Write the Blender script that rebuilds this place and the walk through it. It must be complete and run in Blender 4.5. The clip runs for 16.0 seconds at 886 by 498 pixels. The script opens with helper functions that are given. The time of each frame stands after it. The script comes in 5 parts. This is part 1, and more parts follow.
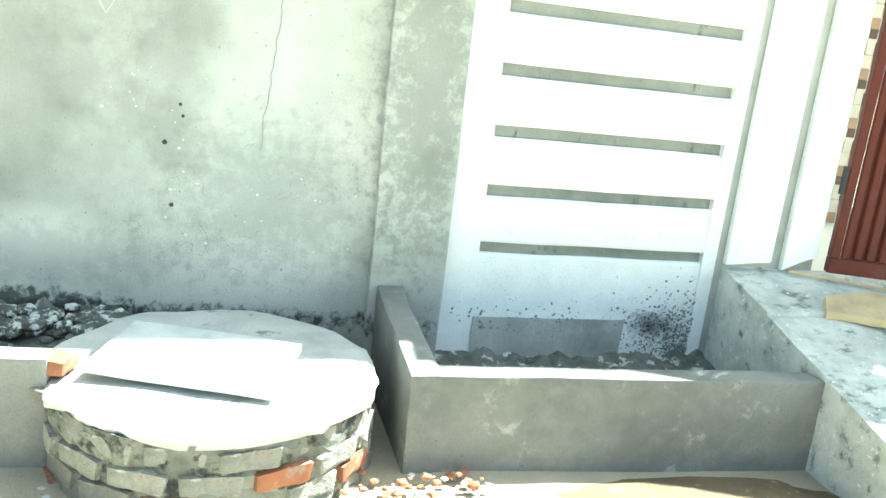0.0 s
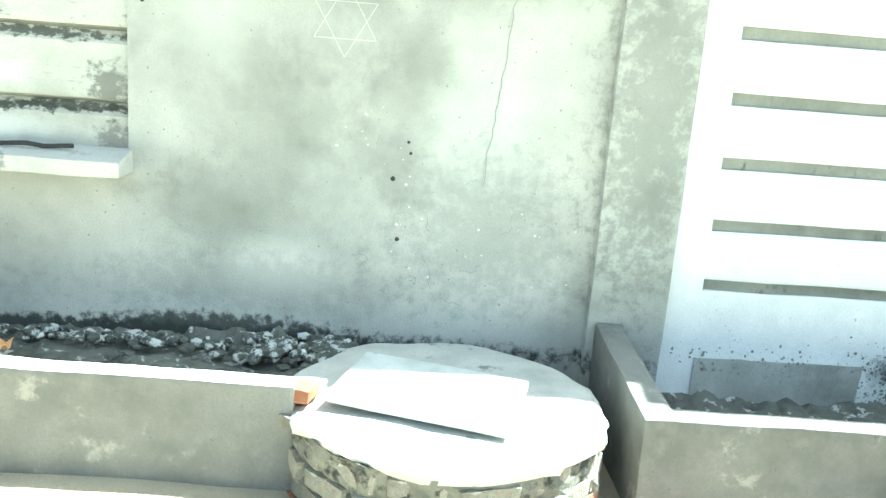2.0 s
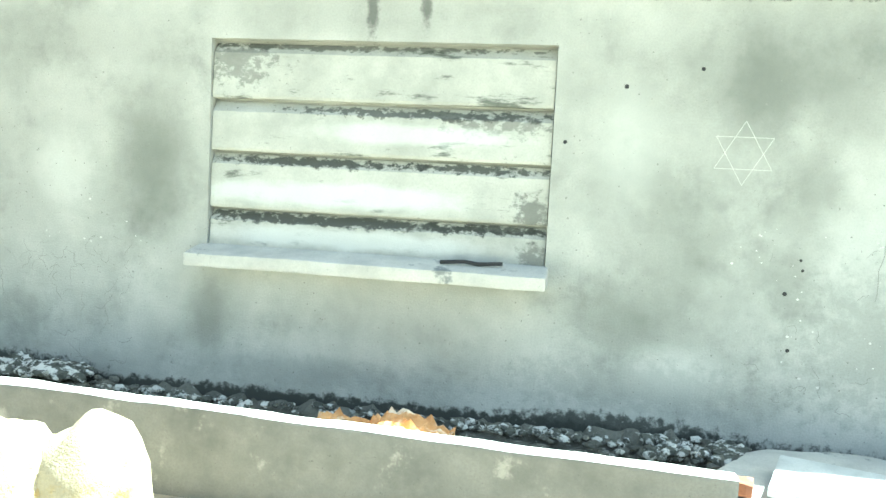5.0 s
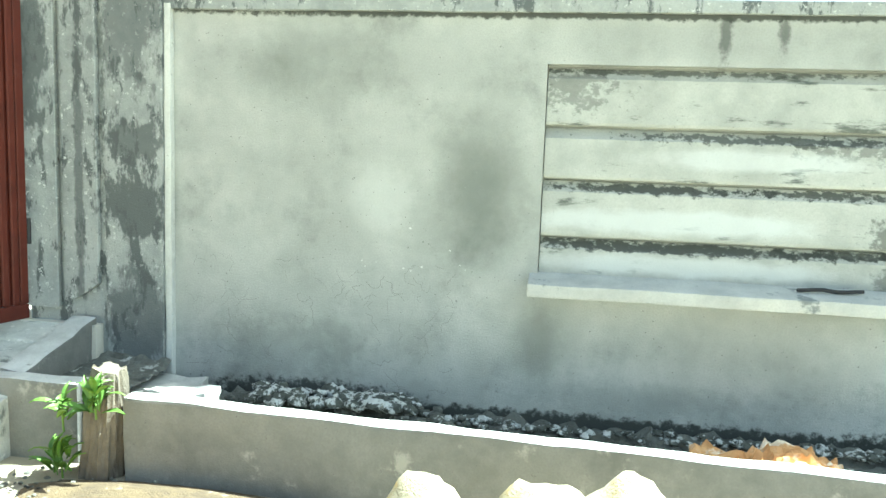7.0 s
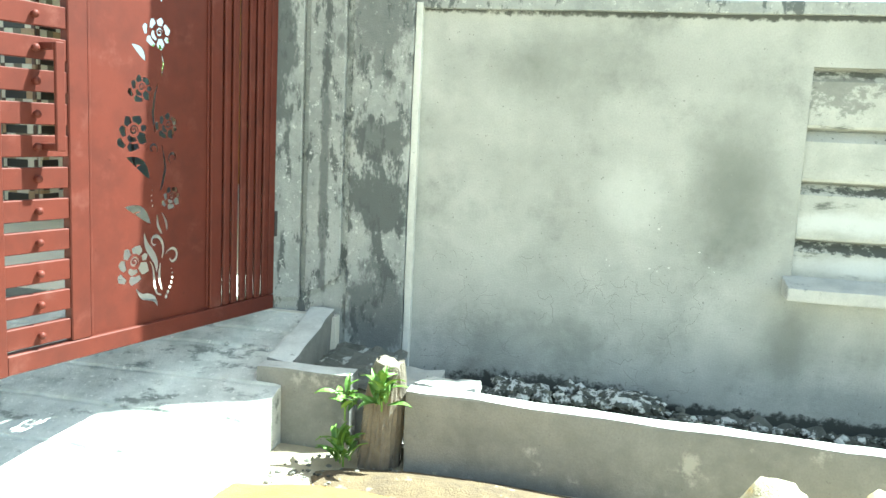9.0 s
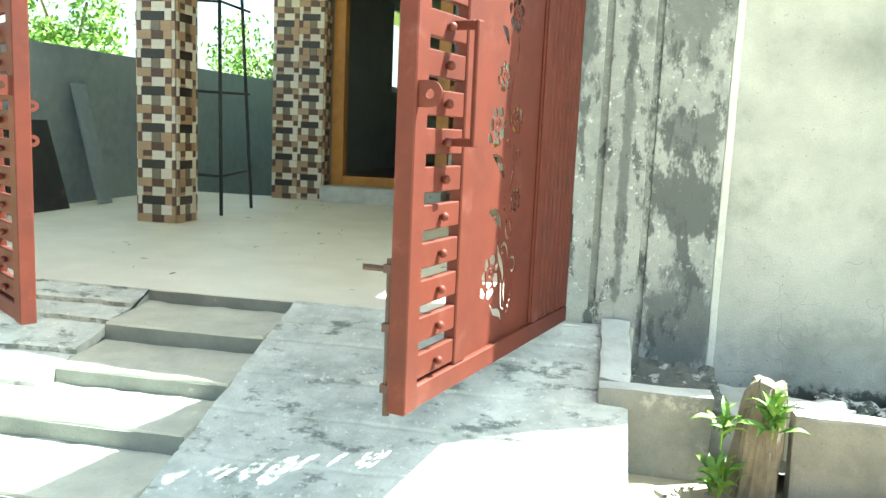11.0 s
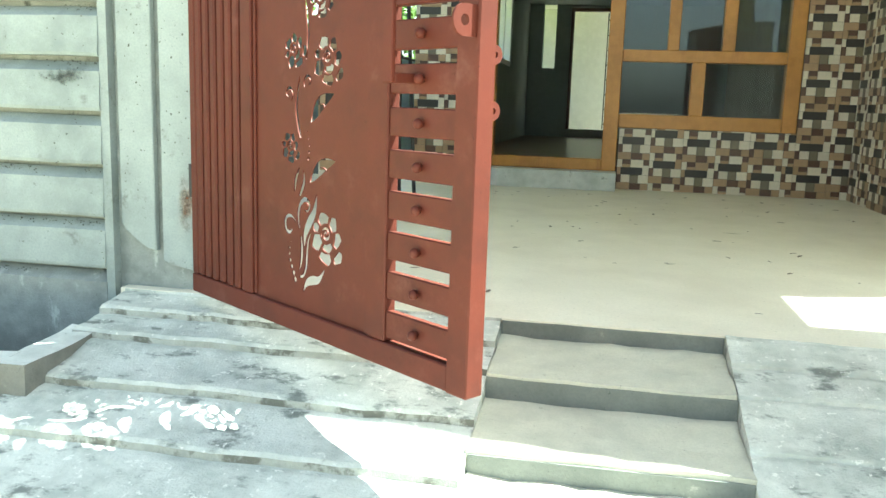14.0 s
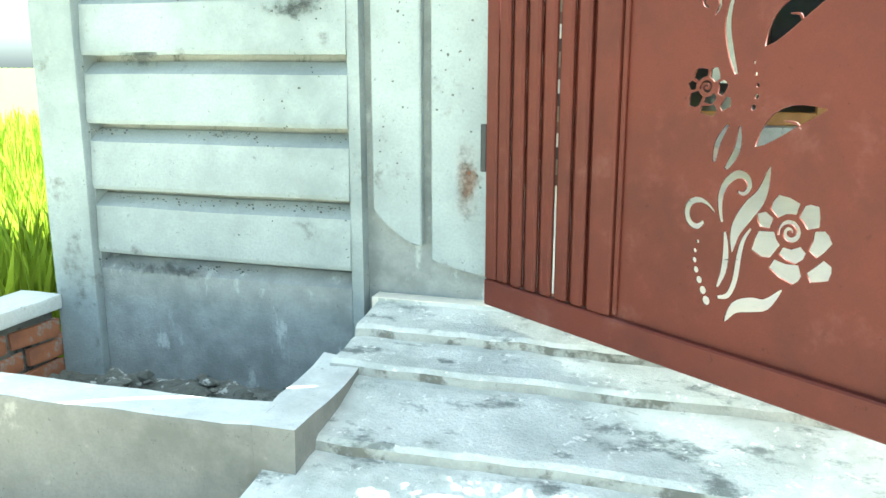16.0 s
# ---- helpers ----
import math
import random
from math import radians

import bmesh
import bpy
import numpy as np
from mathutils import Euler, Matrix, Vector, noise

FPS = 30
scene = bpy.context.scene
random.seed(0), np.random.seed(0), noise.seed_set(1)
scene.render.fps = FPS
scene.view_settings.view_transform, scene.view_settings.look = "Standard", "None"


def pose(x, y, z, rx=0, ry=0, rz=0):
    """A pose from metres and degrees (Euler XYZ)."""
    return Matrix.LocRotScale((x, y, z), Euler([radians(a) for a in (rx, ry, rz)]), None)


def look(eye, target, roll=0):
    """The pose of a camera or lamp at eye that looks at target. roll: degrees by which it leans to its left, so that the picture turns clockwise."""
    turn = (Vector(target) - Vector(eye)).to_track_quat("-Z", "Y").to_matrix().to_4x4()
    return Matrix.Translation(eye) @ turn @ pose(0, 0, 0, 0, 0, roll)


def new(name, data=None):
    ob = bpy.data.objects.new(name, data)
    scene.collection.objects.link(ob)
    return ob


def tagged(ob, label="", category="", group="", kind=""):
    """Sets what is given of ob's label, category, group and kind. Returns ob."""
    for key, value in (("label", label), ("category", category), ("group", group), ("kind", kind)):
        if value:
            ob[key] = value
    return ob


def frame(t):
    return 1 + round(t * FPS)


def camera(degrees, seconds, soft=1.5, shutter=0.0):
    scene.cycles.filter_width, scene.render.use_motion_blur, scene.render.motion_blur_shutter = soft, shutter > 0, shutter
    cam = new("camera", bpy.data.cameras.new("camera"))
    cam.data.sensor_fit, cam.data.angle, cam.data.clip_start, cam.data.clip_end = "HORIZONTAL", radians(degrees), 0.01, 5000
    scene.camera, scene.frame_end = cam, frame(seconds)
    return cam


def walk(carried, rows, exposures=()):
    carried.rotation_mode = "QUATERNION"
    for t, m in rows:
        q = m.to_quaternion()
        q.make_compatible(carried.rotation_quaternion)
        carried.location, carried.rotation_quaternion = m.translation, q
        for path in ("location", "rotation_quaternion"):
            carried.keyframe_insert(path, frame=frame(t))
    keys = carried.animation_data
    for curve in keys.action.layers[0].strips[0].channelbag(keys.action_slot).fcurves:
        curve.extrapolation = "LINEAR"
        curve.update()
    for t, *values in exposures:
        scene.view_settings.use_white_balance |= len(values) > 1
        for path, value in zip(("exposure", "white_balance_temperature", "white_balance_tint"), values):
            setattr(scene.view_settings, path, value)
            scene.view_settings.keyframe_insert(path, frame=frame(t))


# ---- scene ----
cam = camera(56.7, 16.0)
PATH = [
    (0, (2.653, -3.03, 1.395), (3.172, -1.162, 0.907), 6.6),
    (0.5, (2.632, -3.006, 1.397), (3.114, -1.13, 0.9), 6.4),
    (1, (2.575, -2.962, 1.391), (2.973, -1.068, 0.888), 5.9),
    (1.5, (2.512, -2.953, 1.396), (2.789, -1.036, 0.899), 5.2),
    (2, (2.454, -2.966, 1.387), (2.578, -1.022, 0.933), 4.5),
    (2.5, (2.358, -3.014, 1.416), (2.373, -1.055, 1.015), 4.3),
    (3, (2.221, -3.142, 1.457), (2.15, -1.17, 1.127), 4.2),
    (3.5, (2.063, -3.24, 1.471), (1.902, -1.266, 1.191), 3.7),
    (4, (1.951, -3.26, 1.337), (1.673, -1.288, 1.154), 3.3),
    (4.2, (2.017, -3.3, 1.274), (1.617, -1.346, 1.126), 2.9),
    (6.3, (0.534, -3.564, 1.507), (0.284, -1.597, 1.249), 2.6),
    (6.5, (0.389, -3.61, 1.506), (0.141, -1.642, 1.251), 2.5),
    (7, (0.142, -3.597, 1.526), (-0.167, -1.637, 1.275), 2.0),
    (7.5, (-0.126, -3.696, 1.55), (-0.434, -1.737, 1.291), 1.8),
    (8, (-0.295, -3.776, 1.528), (-0.559, -1.809, 1.274), 2.3),
    (8.5, (-0.487, -3.798, 1.535), (-0.811, -1.844, 1.259), 3.1),
    (9, (-0.758, -3.798, 1.546), (-1.169, -1.862, 1.259), 2.8),
    (9.5, (-1.087, -3.882, 1.539), (-1.549, -1.957, 1.249), 2.9),
    (9.7, (-1.245, -3.923, 1.543), (-1.698, -1.998, 1.242), 2.8),
    (11.8, (-2.699, -3.549, 1.416), (-3.062, -1.6, 1.154), 2.5),
    (12, (-2.806, -3.509, 1.416), (-3.184, -1.562, 1.162), 2.4),
    (12.5, (-3.164, -3.382, 1.389), (-3.56, -1.438, 1.139), 2.3),
    (13, (-3.467, -3.251, 1.376), (-3.812, -1.299, 1.113), 2.0),
    (13.5, (-3.757, -3.069, 1.37), (-4.105, -1.123, 1.073), 2.3),
    (14, (-4.079, -2.937, 1.361), (-4.449, -1.001, 1.017), 1.9),
    (14.5, (-4.291, -2.78, 1.36), (-4.61, -0.844, 0.972), 2.2),
    (15, (-4.497, -2.645, 1.345), (-4.875, -0.717, 0.973), 1.3),
    (15.5, (-4.786, -2.502, 1.343), (-5.211, -0.588, 0.948), 0.2),
    (16, (-5.039, -2.211, 1.263), (-5.611, -0.343, 0.831), -0.0),
]
EXPOSURES = [(0, 2.74, 5650, -13), (3.5, 2.82, 5500, -12), (7, 2.36, 5500, -12), (9.5, 2.54, 5620, -11), (12.5, 3.02, 6000, -11.5), (14.5, 3.02, 5900, -11.5), (15.5, 3.1, 5700, -11.5), (16, 3.32, 5600, -11.5)]
walk(cam, [(t, look(eye, target, roll)) for t, eye, target, roll in PATH], EXPOSURES)

# ---- world and sun ----
SUN_AZ, SUN_EL = radians(24), radians(59)          # from +x towards +y
world = bpy.data.worlds.new("sky")
scene.world = world
world.use_nodes = True
wn = world.node_tree.nodes
sky = wn.new("ShaderNodeTexSky")
sky.sky_type, sky.sun_disc = "NISHITA", False
sky.sun_elevation, sky.sun_rotation = SUN_EL, radians(90) - SUN_AZ
sky.dust_density, sky.ozone_density = 2.8, 0.7
haze = wn.new("ShaderNodeHueSaturation")
haze.inputs["Saturation"].default_value = 0.55
world.node_tree.links.new(sky.outputs[0], haze.inputs["Color"])
world.node_tree.links.new(haze.outputs[0], wn["Background"].inputs[0])
wn["Background"].inputs[1].default_value = 0.065
sun = new("sun", bpy.data.lights.new("sun", "SUN"))
sun.data.energy, sun.data.angle, sun.data.color = 5.0, radians(0.55), (1.0, 0.965, 0.9)
toward = Vector((math.cos(SUN_AZ) * math.cos(SUN_EL), math.sin(SUN_AZ) * math.cos(SUN_EL), math.sin(SUN_EL)))
sun.matrix_world = look(toward * 20, (0, 0, 0))


# ---- materials ----
def mat_base(name, rough=0.8, metal=0.0):
    m = bpy.data.materials.new(name)
    m.use_nodes = True
    b = m.node_tree.nodes["Principled BSDF"]
    b.inputs["Roughness"].default_value, b.inputs["Metallic"].default_value = rough, metal
    return m, m.node_tree, b


def noise_tex(nt, co, scale, detail=5.0, rough=0.6, stretch=(1, 1, 1)):
    mp = nt.nodes.new("ShaderNodeMapping")
    mp.inputs["Scale"].default_value = stretch
    nt.links.new(co, mp.inputs[0])
    n = nt.nodes.new("ShaderNodeTexNoise")
    n.inputs["Scale"].default_value, n.inputs["Detail"].default_value, n.inputs["Roughness"].default_value = scale, detail, rough
    nt.links.new(mp.outputs[0], n.inputs["Vector"])
    return n.outputs["Fac"]


def ramp(nt, fac, lo, hi, a=0.0, b=1.0):
    r = nt.nodes.new("ShaderNodeMapRange")
    r.interpolation_type = "SMOOTHSTEP"
    for key, v in zip(("From Min", "From Max", "To Min", "To Max"), (lo, hi, a, b)):
        r.inputs[key].default_value = v
    nt.links.new(fac, r.inputs["Value"])
    return r.outputs[0]


def mix(nt, fac, a, b, blend="MIX"):
    m = nt.nodes.new("ShaderNodeMix")
    m.data_type, m.blend_type = "RGBA", blend
    for sock, v in ((m.inputs[0], fac), (m.inputs[6], a), (m.inputs[7], b)):
        if isinstance(v, (int, float)):
            sock.default_value = v
        elif isinstance(v, tuple):
            sock.default_value = (*v, 1)
        else:
            nt.links.new(v, sock)
    return m.outputs[2]


def bump(nt, b, height, dist, strength=0.6):
    n = nt.nodes.new("ShaderNodeBump")
    n.inputs["Distance"].default_value, n.inputs["Strength"].default_value = dist, strength
    nt.links.new(height, n.inputs["Height"])
    nt.links.new(n.outputs[0], b.inputs["Normal"])


def surface(name, light, dark, stain=None, stain_lo=0.6, stain_hi=0.68, big=1.3, mid=9.0, fine=120.0, rough=0.85,
            relief=0.004, metal=0.0, stain_scale=5.0, stain_stretch=(1, 1, 1), vary=0.0, speck=None, speck_lo=0.7, pits=0.6):
    """Two scales of colour, optional stains with edges of their own, optional light specks, fine relief."""
    m, nt, b = mat_base(name, rough, metal)
    co = nt.nodes.new("ShaderNodeTexCoord").outputs["Object"]
    large, middle, small = noise_tex(nt, co, big, 4), noise_tex(nt, co, mid, 6), noise_tex(nt, co, fine, 3)
    c = mix(nt, ramp(nt, large, 0.3, 0.7), dark, light)
    lum = tuple(0.5 * (p + q) for p, q in zip(light, dark))
    c = mix(nt, ramp(nt, middle, 0.35, 0.75, 0.0, 0.55), c, tuple(min(1, v * 1.12) for v in light))
    c = mix(nt, ramp(nt, small, 0.3, 0.75, 0.0, 0.3), c, tuple(v * 0.72 for v in lum))
    if stain:
        s = noise_tex(nt, co, stain_scale, 9, 0.68, stain_stretch)
        c = mix(nt, ramp(nt, s, stain_lo, stain_hi), c, stain)
    if speck:
        c = mix(nt, ramp(nt, noise_tex(nt, co, 34, 5, 0.7), speck_lo, speck_lo + 0.04), c, speck)
    if pits:
        c = mix(nt, ramp(nt, noise_tex(nt, co, 48, 7, 0.75), 0.62, 0.68, 0.0, pits), c, tuple(v * 0.4 for v in lum))
    if vary:
        info = nt.nodes.new("ShaderNodeObjectInfo")
        c = mix(nt, ramp(nt, info.outputs["Random"], 0, 1, 0, vary), c, tuple(v * 0.45 for v in lum))
    nt.links.new(c, b.inputs["Base Color"])
    add = nt.nodes.new("ShaderNodeMath")
    nt.links.new(middle, add.inputs[0]), nt.links.new(small, add.inputs[1])
    bump(nt, b, add.outputs[0], relief)
    return m


def plain(name, colour, rough=0.5, metal=0.0):
    m, nt, b = mat_base(name, rough, metal)
    b.inputs["Base Color"].default_value = (*colour, 1)
    return m


M = {}
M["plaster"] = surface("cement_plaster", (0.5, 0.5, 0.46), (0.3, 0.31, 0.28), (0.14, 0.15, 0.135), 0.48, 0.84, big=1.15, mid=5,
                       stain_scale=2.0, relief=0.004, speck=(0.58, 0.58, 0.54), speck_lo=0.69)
M["plaster_old"] = surface("weathered_plaster", (0.41, 0.42, 0.395), (0.25, 0.268, 0.258), (0.115, 0.125, 0.122), 0.53, 0.6, big=2.6, mid=16,
                           stain_scale=11, stain_stretch=(1.25, 1.25, 0.5), relief=0.006, speck=(0.56, 0.57, 0.54), speck_lo=0.6)
M["panel"] = surface("moulded_cement", (0.5, 0.5, 0.45), (0.33, 0.335, 0.3), (0.13, 0.14, 0.12), 0.57, 0.68, big=2.0,
                     stain_scale=7, stain_stretch=(0.5, 1, 2.2), relief=0.003)
M["panel_left"] = surface("grey_cement_panel", (0.35, 0.388, 0.38), (0.225, 0.258, 0.255), (0.15, 0.16, 0.15), 0.59, 0.72, big=2.2,
                          stain_scale=6, relief=0.003)
M["groove"] = surface("groove_cement", (0.3, 0.31, 0.28), (0.17, 0.18, 0.165), (0.08, 0.085, 0.075), 0.56, 0.7, stain_scale=12,
                      stain_stretch=(1, 1, 0.5), relief=0.004)
M["foot_cement"] = surface("damp_foot_cement", (0.31, 0.33, 0.32), (0.19, 0.205, 0.2), (0.42, 0.44, 0.43), 0.57, 0.68, big=3.5, mid=14, stain_scale=9,
                           stain_stretch=(1.4, 1.4, 0.6), relief=0.004, pits=0.7)
M["white"] = surface("white_paint", (0.82, 0.83, 0.82), (0.76, 0.78, 0.77), (0.33, 0.36, 0.36), 0.7, 0.74, big=2.5, stain_scale=9,
                     rough=0.75, relief=0.002)
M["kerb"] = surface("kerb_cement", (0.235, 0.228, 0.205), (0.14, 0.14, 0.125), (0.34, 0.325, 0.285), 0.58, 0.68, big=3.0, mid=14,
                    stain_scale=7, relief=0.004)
M["ramp"] = surface("ramp_cement", (0.66, 0.66, 0.6), (0.4, 0.42, 0.375), (0.19, 0.2, 0.18), 0.53, 0.66, big=5.5, mid=15,
                    stain_scale=9.0, stain_stretch=(0.75, 1.2, 1), relief=0.007, speck=(0.74, 0.73, 0.67), speck_lo=0.6)
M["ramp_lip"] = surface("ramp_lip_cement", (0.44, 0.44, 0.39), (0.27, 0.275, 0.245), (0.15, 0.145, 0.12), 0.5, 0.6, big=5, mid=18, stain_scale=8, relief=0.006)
M["crust"] = surface("lime_crusted_moss", (0.13, 0.135, 0.11), (0.04, 0.045, 0.038), (0.6, 0.6, 0.56), 0.5, 0.55, big=14, mid=40, stain_scale=24, relief=0.01)
# pale cement for bead and cap, painted sunlight on the kerb tops
M["kerb_top"] = surface("pale_sunlit_kerb", (0.66, 0.66, 0.61), (0.5, 0.5, 0.46), (0.3, 0.3, 0.26), 0.64, 0.72, big=5.0, mid=16,
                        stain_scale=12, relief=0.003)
M["step"] = surface("step_cement", (0.56, 0.54, 0.44), (0.42, 0.41, 0.34), (0.26, 0.25, 0.2), 0.62, 0.72, big=2.6, relief=0.004)
M["porch"] = surface("porch_floor", (0.8, 0.75, 0.63), (0.7, 0.64, 0.52), (0.36, 0.32, 0.23), 0.66, 0.72, big=0.9, mid=3,
                     stain_scale=3.2, stain_stretch=(0.5, 1.2, 1), rough=0.5, relief=0.001)
M["earth"] = surface("dry_earth", (0.43, 0.37, 0.26), (0.34, 0.295, 0.215), (0.2, 0.17, 0.11), 0.6, 0.72, big=0.8, mid=6, stain_scale=5,
                     relief=0.012, rough=0.95)
M["soil"] = surface("damp_rubble", (0.19, 0.19, 0.16), (0.07, 0.073, 0.06), (0.5, 0.5, 0.45), 0.57, 0.62, big=6, mid=20, stain_scale=14,
                    relief=0.012, rough=0.95)
M["brick"] = surface("old_brick", (0.42, 0.16, 0.07), (0.26, 0.11, 0.06), (0.35, 0.33, 0.29), 0.55, 0.66, big=8, stain_scale=12,
                     relief=0.004, vary=0.5)
M["brick_grey"] = surface("mortared_brick", (0.36, 0.34, 0.28), (0.2, 0.19, 0.16), (0.4, 0.15, 0.07), 0.6, 0.66, big=9, mid=24, stain_scale=12,
                          relief=0.02, vary=0.6, speck=(0.5, 0.49, 0.44), speck_lo=0.6)
M["mortar"] = surface("mortar", (0.26, 0.25, 0.2), (0.1, 0.1, 0.085), (0.035, 0.035, 0.03), 0.5, 0.6, big=6, stain_scale=9, relief=0.008)
M["well_top"] = surface("cement_render", (0.56, 0.55, 0.5), (0.4, 0.4, 0.37), (0.22, 0.23, 0.22), 0.58, 0.66, big=4, relief=0.004)
M["red"] = surface("red_oxide_paint", (0.108, 0.024, 0.0145), (0.078, 0.0195, 0.013), (0.14, 0.052, 0.04), 0.54, 0.8, big=4.5, mid=14, fine=300,
                   stain_scale=7, rough=0.55, relief=0.0008, speck=(0.27, 0.13, 0.1), speck_lo=0.735)
M["red"].node_tree.nodes["Principled BSDF"].inputs["Specular IOR Level"].default_value = 0.22
M["red_dark"] = surface("rusty_iron", (0.075, 0.032, 0.022), (0.045, 0.022, 0.016), (0.14, 0.06, 0.03), 0.58, 0.7, big=8, rough=0.6, relief=0.001)
M["teak"] = surface("varnished_wood", (0.5, 0.24, 0.055), (0.4, 0.18, 0.04), (0.3, 0.12, 0.03), 0.55, 0.75, big=3, mid=12, stain_scale=6,
                    stain_stretch=(1, 1, 0.1), rough=0.35, relief=0.0008)
M["room"] = surface("interior_wall", (0.4, 0.455, 0.44), (0.35, 0.4, 0.385), big=1.2, relief=0.001)
M["room_floor"] = surface("interior_floor", (0.16, 0.07, 0.05), (0.11, 0.05, 0.04), big=2, rough=0.3, relief=0.0005)
M["slab_stone"] = surface("grey_marble", (0.62, 0.63, 0.6), (0.42, 0.44, 0.42), (0.22, 0.23, 0.22), 0.6, 0.7, big=5, stain_scale=9, rough=0.4, relief=0.001)
M["boundary"] = surface("boundary_plaster", (0.27, 0.31, 0.33), (0.2, 0.23, 0.25), (0.13, 0.15, 0.16), 0.6, 0.75, big=0.7, stain_scale=2)
M["iron"] = surface("dark_iron", (0.06, 0.06, 0.06), (0.035, 0.035, 0.04), (0.16, 0.08, 0.05), 0.62, 0.7, rough=0.6, metal=0.6, relief=0.0008)
# step fronts: their shade is put into this darker cement colour
M["riser"] = surface("shaded_riser_cement", (0.2, 0.21, 0.19), (0.12, 0.13, 0.12), (0.32, 0.32, 0.28), 0.62, 0.7, big=4, stain_scale=8, relief=0.005)
# roof underside, out of view, set pale to throw light into the porch
M["ceiling"] = surface("lime_wash", (0.82, 0.81, 0.77), (0.76, 0.75, 0.71), big=1.0, relief=0.001)
M["scratch"] = surface("lime_mark", (0.66, 0.66, 0.62), (0.5, 0.5, 0.47), big=30, mid=60, relief=0.0005)
M["crack"] = plain("crack_shade", (0.25, 0.25, 0.23), 0.9)
M["mud"] = surface("brown_soil", (0.16, 0.115, 0.06), (0.09, 0.065, 0.04), (0.26, 0.22, 0.15), 0.58, 0.66, big=5, mid=22, stain_scale=12, relief=0.012, rough=0.95)
M["sand"] = surface("yellow_sand", (0.36, 0.22, 0.045), (0.28, 0.165, 0.035), (0.18, 0.12, 0.05), 0.6, 0.72, big=4, mid=20, relief=0.006, rough=0.95)
M["mould"] = surface("black_mould", (0.11, 0.115, 0.1), (0.06, 0.065, 0.06), big=12, mid=40, relief=0.001)
M["grille_white"] = plain("white_enamel", (0.8, 0.8, 0.78), 0.4)
M["rock"] = surface("field_stone", (0.5, 0.44, 0.3), (0.36, 0.31, 0.2), (0.42, 0.28, 0.07), 0.48, 0.62, big=4, relief=0.012)
M["leaf"] = surface("green_leaf", (0.17, 0.29, 0.04), (0.09, 0.19, 0.025), big=6, rough=0.55, relief=0.0005, vary=0.3)
M["grass"] = surface("field_grass", (0.33, 0.39, 0.016), (0.21, 0.3, 0.014), big=0.8, rough=0.7, relief=0.001)
M["bark"] = surface("stump_wood", (0.24, 0.205, 0.15), (0.1, 0.085, 0.065), (0.07, 0.06, 0.05), 0.55, 0.65, big=6, stain_scale=10,
                    stain_stretch=(2, 2, 0.3), relief=0.01)
M["paper"] = surface("orange_wrapper", (0.68, 0.4, 0.17), (0.56, 0.28, 0.1), (0.8, 0.68, 0.5), 0.52, 0.6, big=12, relief=0.003)
M["sack"] = surface("jute_board", (0.6, 0.48, 0.28), (0.45, 0.34, 0.2), (0.3, 0.2, 0.1), 0.62, 0.7, big=5, relief=0.003)
M["tile_cream"] = surface("cream_tile", (0.72, 0.66, 0.54), (0.64, 0.58, 0.47), big=9, mid=30, rough=0.35, relief=0.001, vary=0.15)
M["tile_tan"] = surface("tan_tile", (0.42, 0.28, 0.16), (0.36, 0.24, 0.14), big=9, mid=30, rough=0.35, relief=0.001, vary=0.15)
M["tile_brown"] = surface("brown_tile", (0.11, 0.055, 0.035), (0.08, 0.042, 0.028), big=9, mid=30, rough=0.35, relief=0.001)
M["tile_black"] = surface("black_tile", (0.035, 0.03, 0.025), (0.025, 0.02, 0.018), big=9, mid=30, rough=0.35, relief=0.001)
M["tile_olive"] = surface("olive_tile", (0.2, 0.165, 0.11), (0.16, 0.13, 0.09), big=9, mid=30, rough=0.35, relief=0.001, vary=0.2)
M["grout"] = surface("grout", (0.2, 0.18, 0.15), (0.14, 0.12, 0.1))
M["glass"], gnt, gb = mat_base("window_glass", 0.02)
gb.inputs["Transmission Weight"].default_value, gb.inputs["IOR"].default_value = 1.0, 1.45
gb.inputs["Base Color"].default_value = (0.8, 0.85, 0.84, 1)


# wear and painted tone with a place of its own: (x, z, half width, half height, strength, raggedness, softness)
def blotched(m, colour, spots, grain=7.0, detail=9, stretch=(1, 1, 1)):
    """Lays ragged patches of one colour into a material used on upright faces."""
    nt = m.node_tree
    b = nt.nodes["Principled BSDF"]
    co = nt.nodes.new("ShaderNodeTexCoord").outputs["Object"]
    c = b.inputs["Base Color"].links[0].from_socket
    ragged = noise_tex(nt, co, grain, detail, 0.68, stretch)
    for x, z, rx, rz, strength, amp, soft in spots:
        mp = nt.nodes.new("ShaderNodeMapping")
        mp.inputs["Scale"].default_value = (1 / rx, 0, 1 / rz)
        mp.inputs["Location"].default_value = (-x / rx, 0, -z / rz)
        nt.links.new(co, mp.inputs[0])
        away = nt.nodes.new("ShaderNodeVectorMath")
        away.operation = "LENGTH"
        nt.links.new(mp.outputs[0], away.inputs[0])
        edge = nt.nodes.new("ShaderNodeMath")
        edge.operation = "MULTIPLY_ADD"
        edge.inputs[1].default_value = -2 * amp
        nt.links.new(ragged, edge.inputs[0])
        nt.links.new(away.outputs["Value"], edge.inputs[2])
        c = mix(nt, ramp(nt, edge.outputs[0], 1 - soft - amp, 1 - amp, strength, 0.0), c, colour)
    nt.links.new(c, b.inputs["Base Color"])


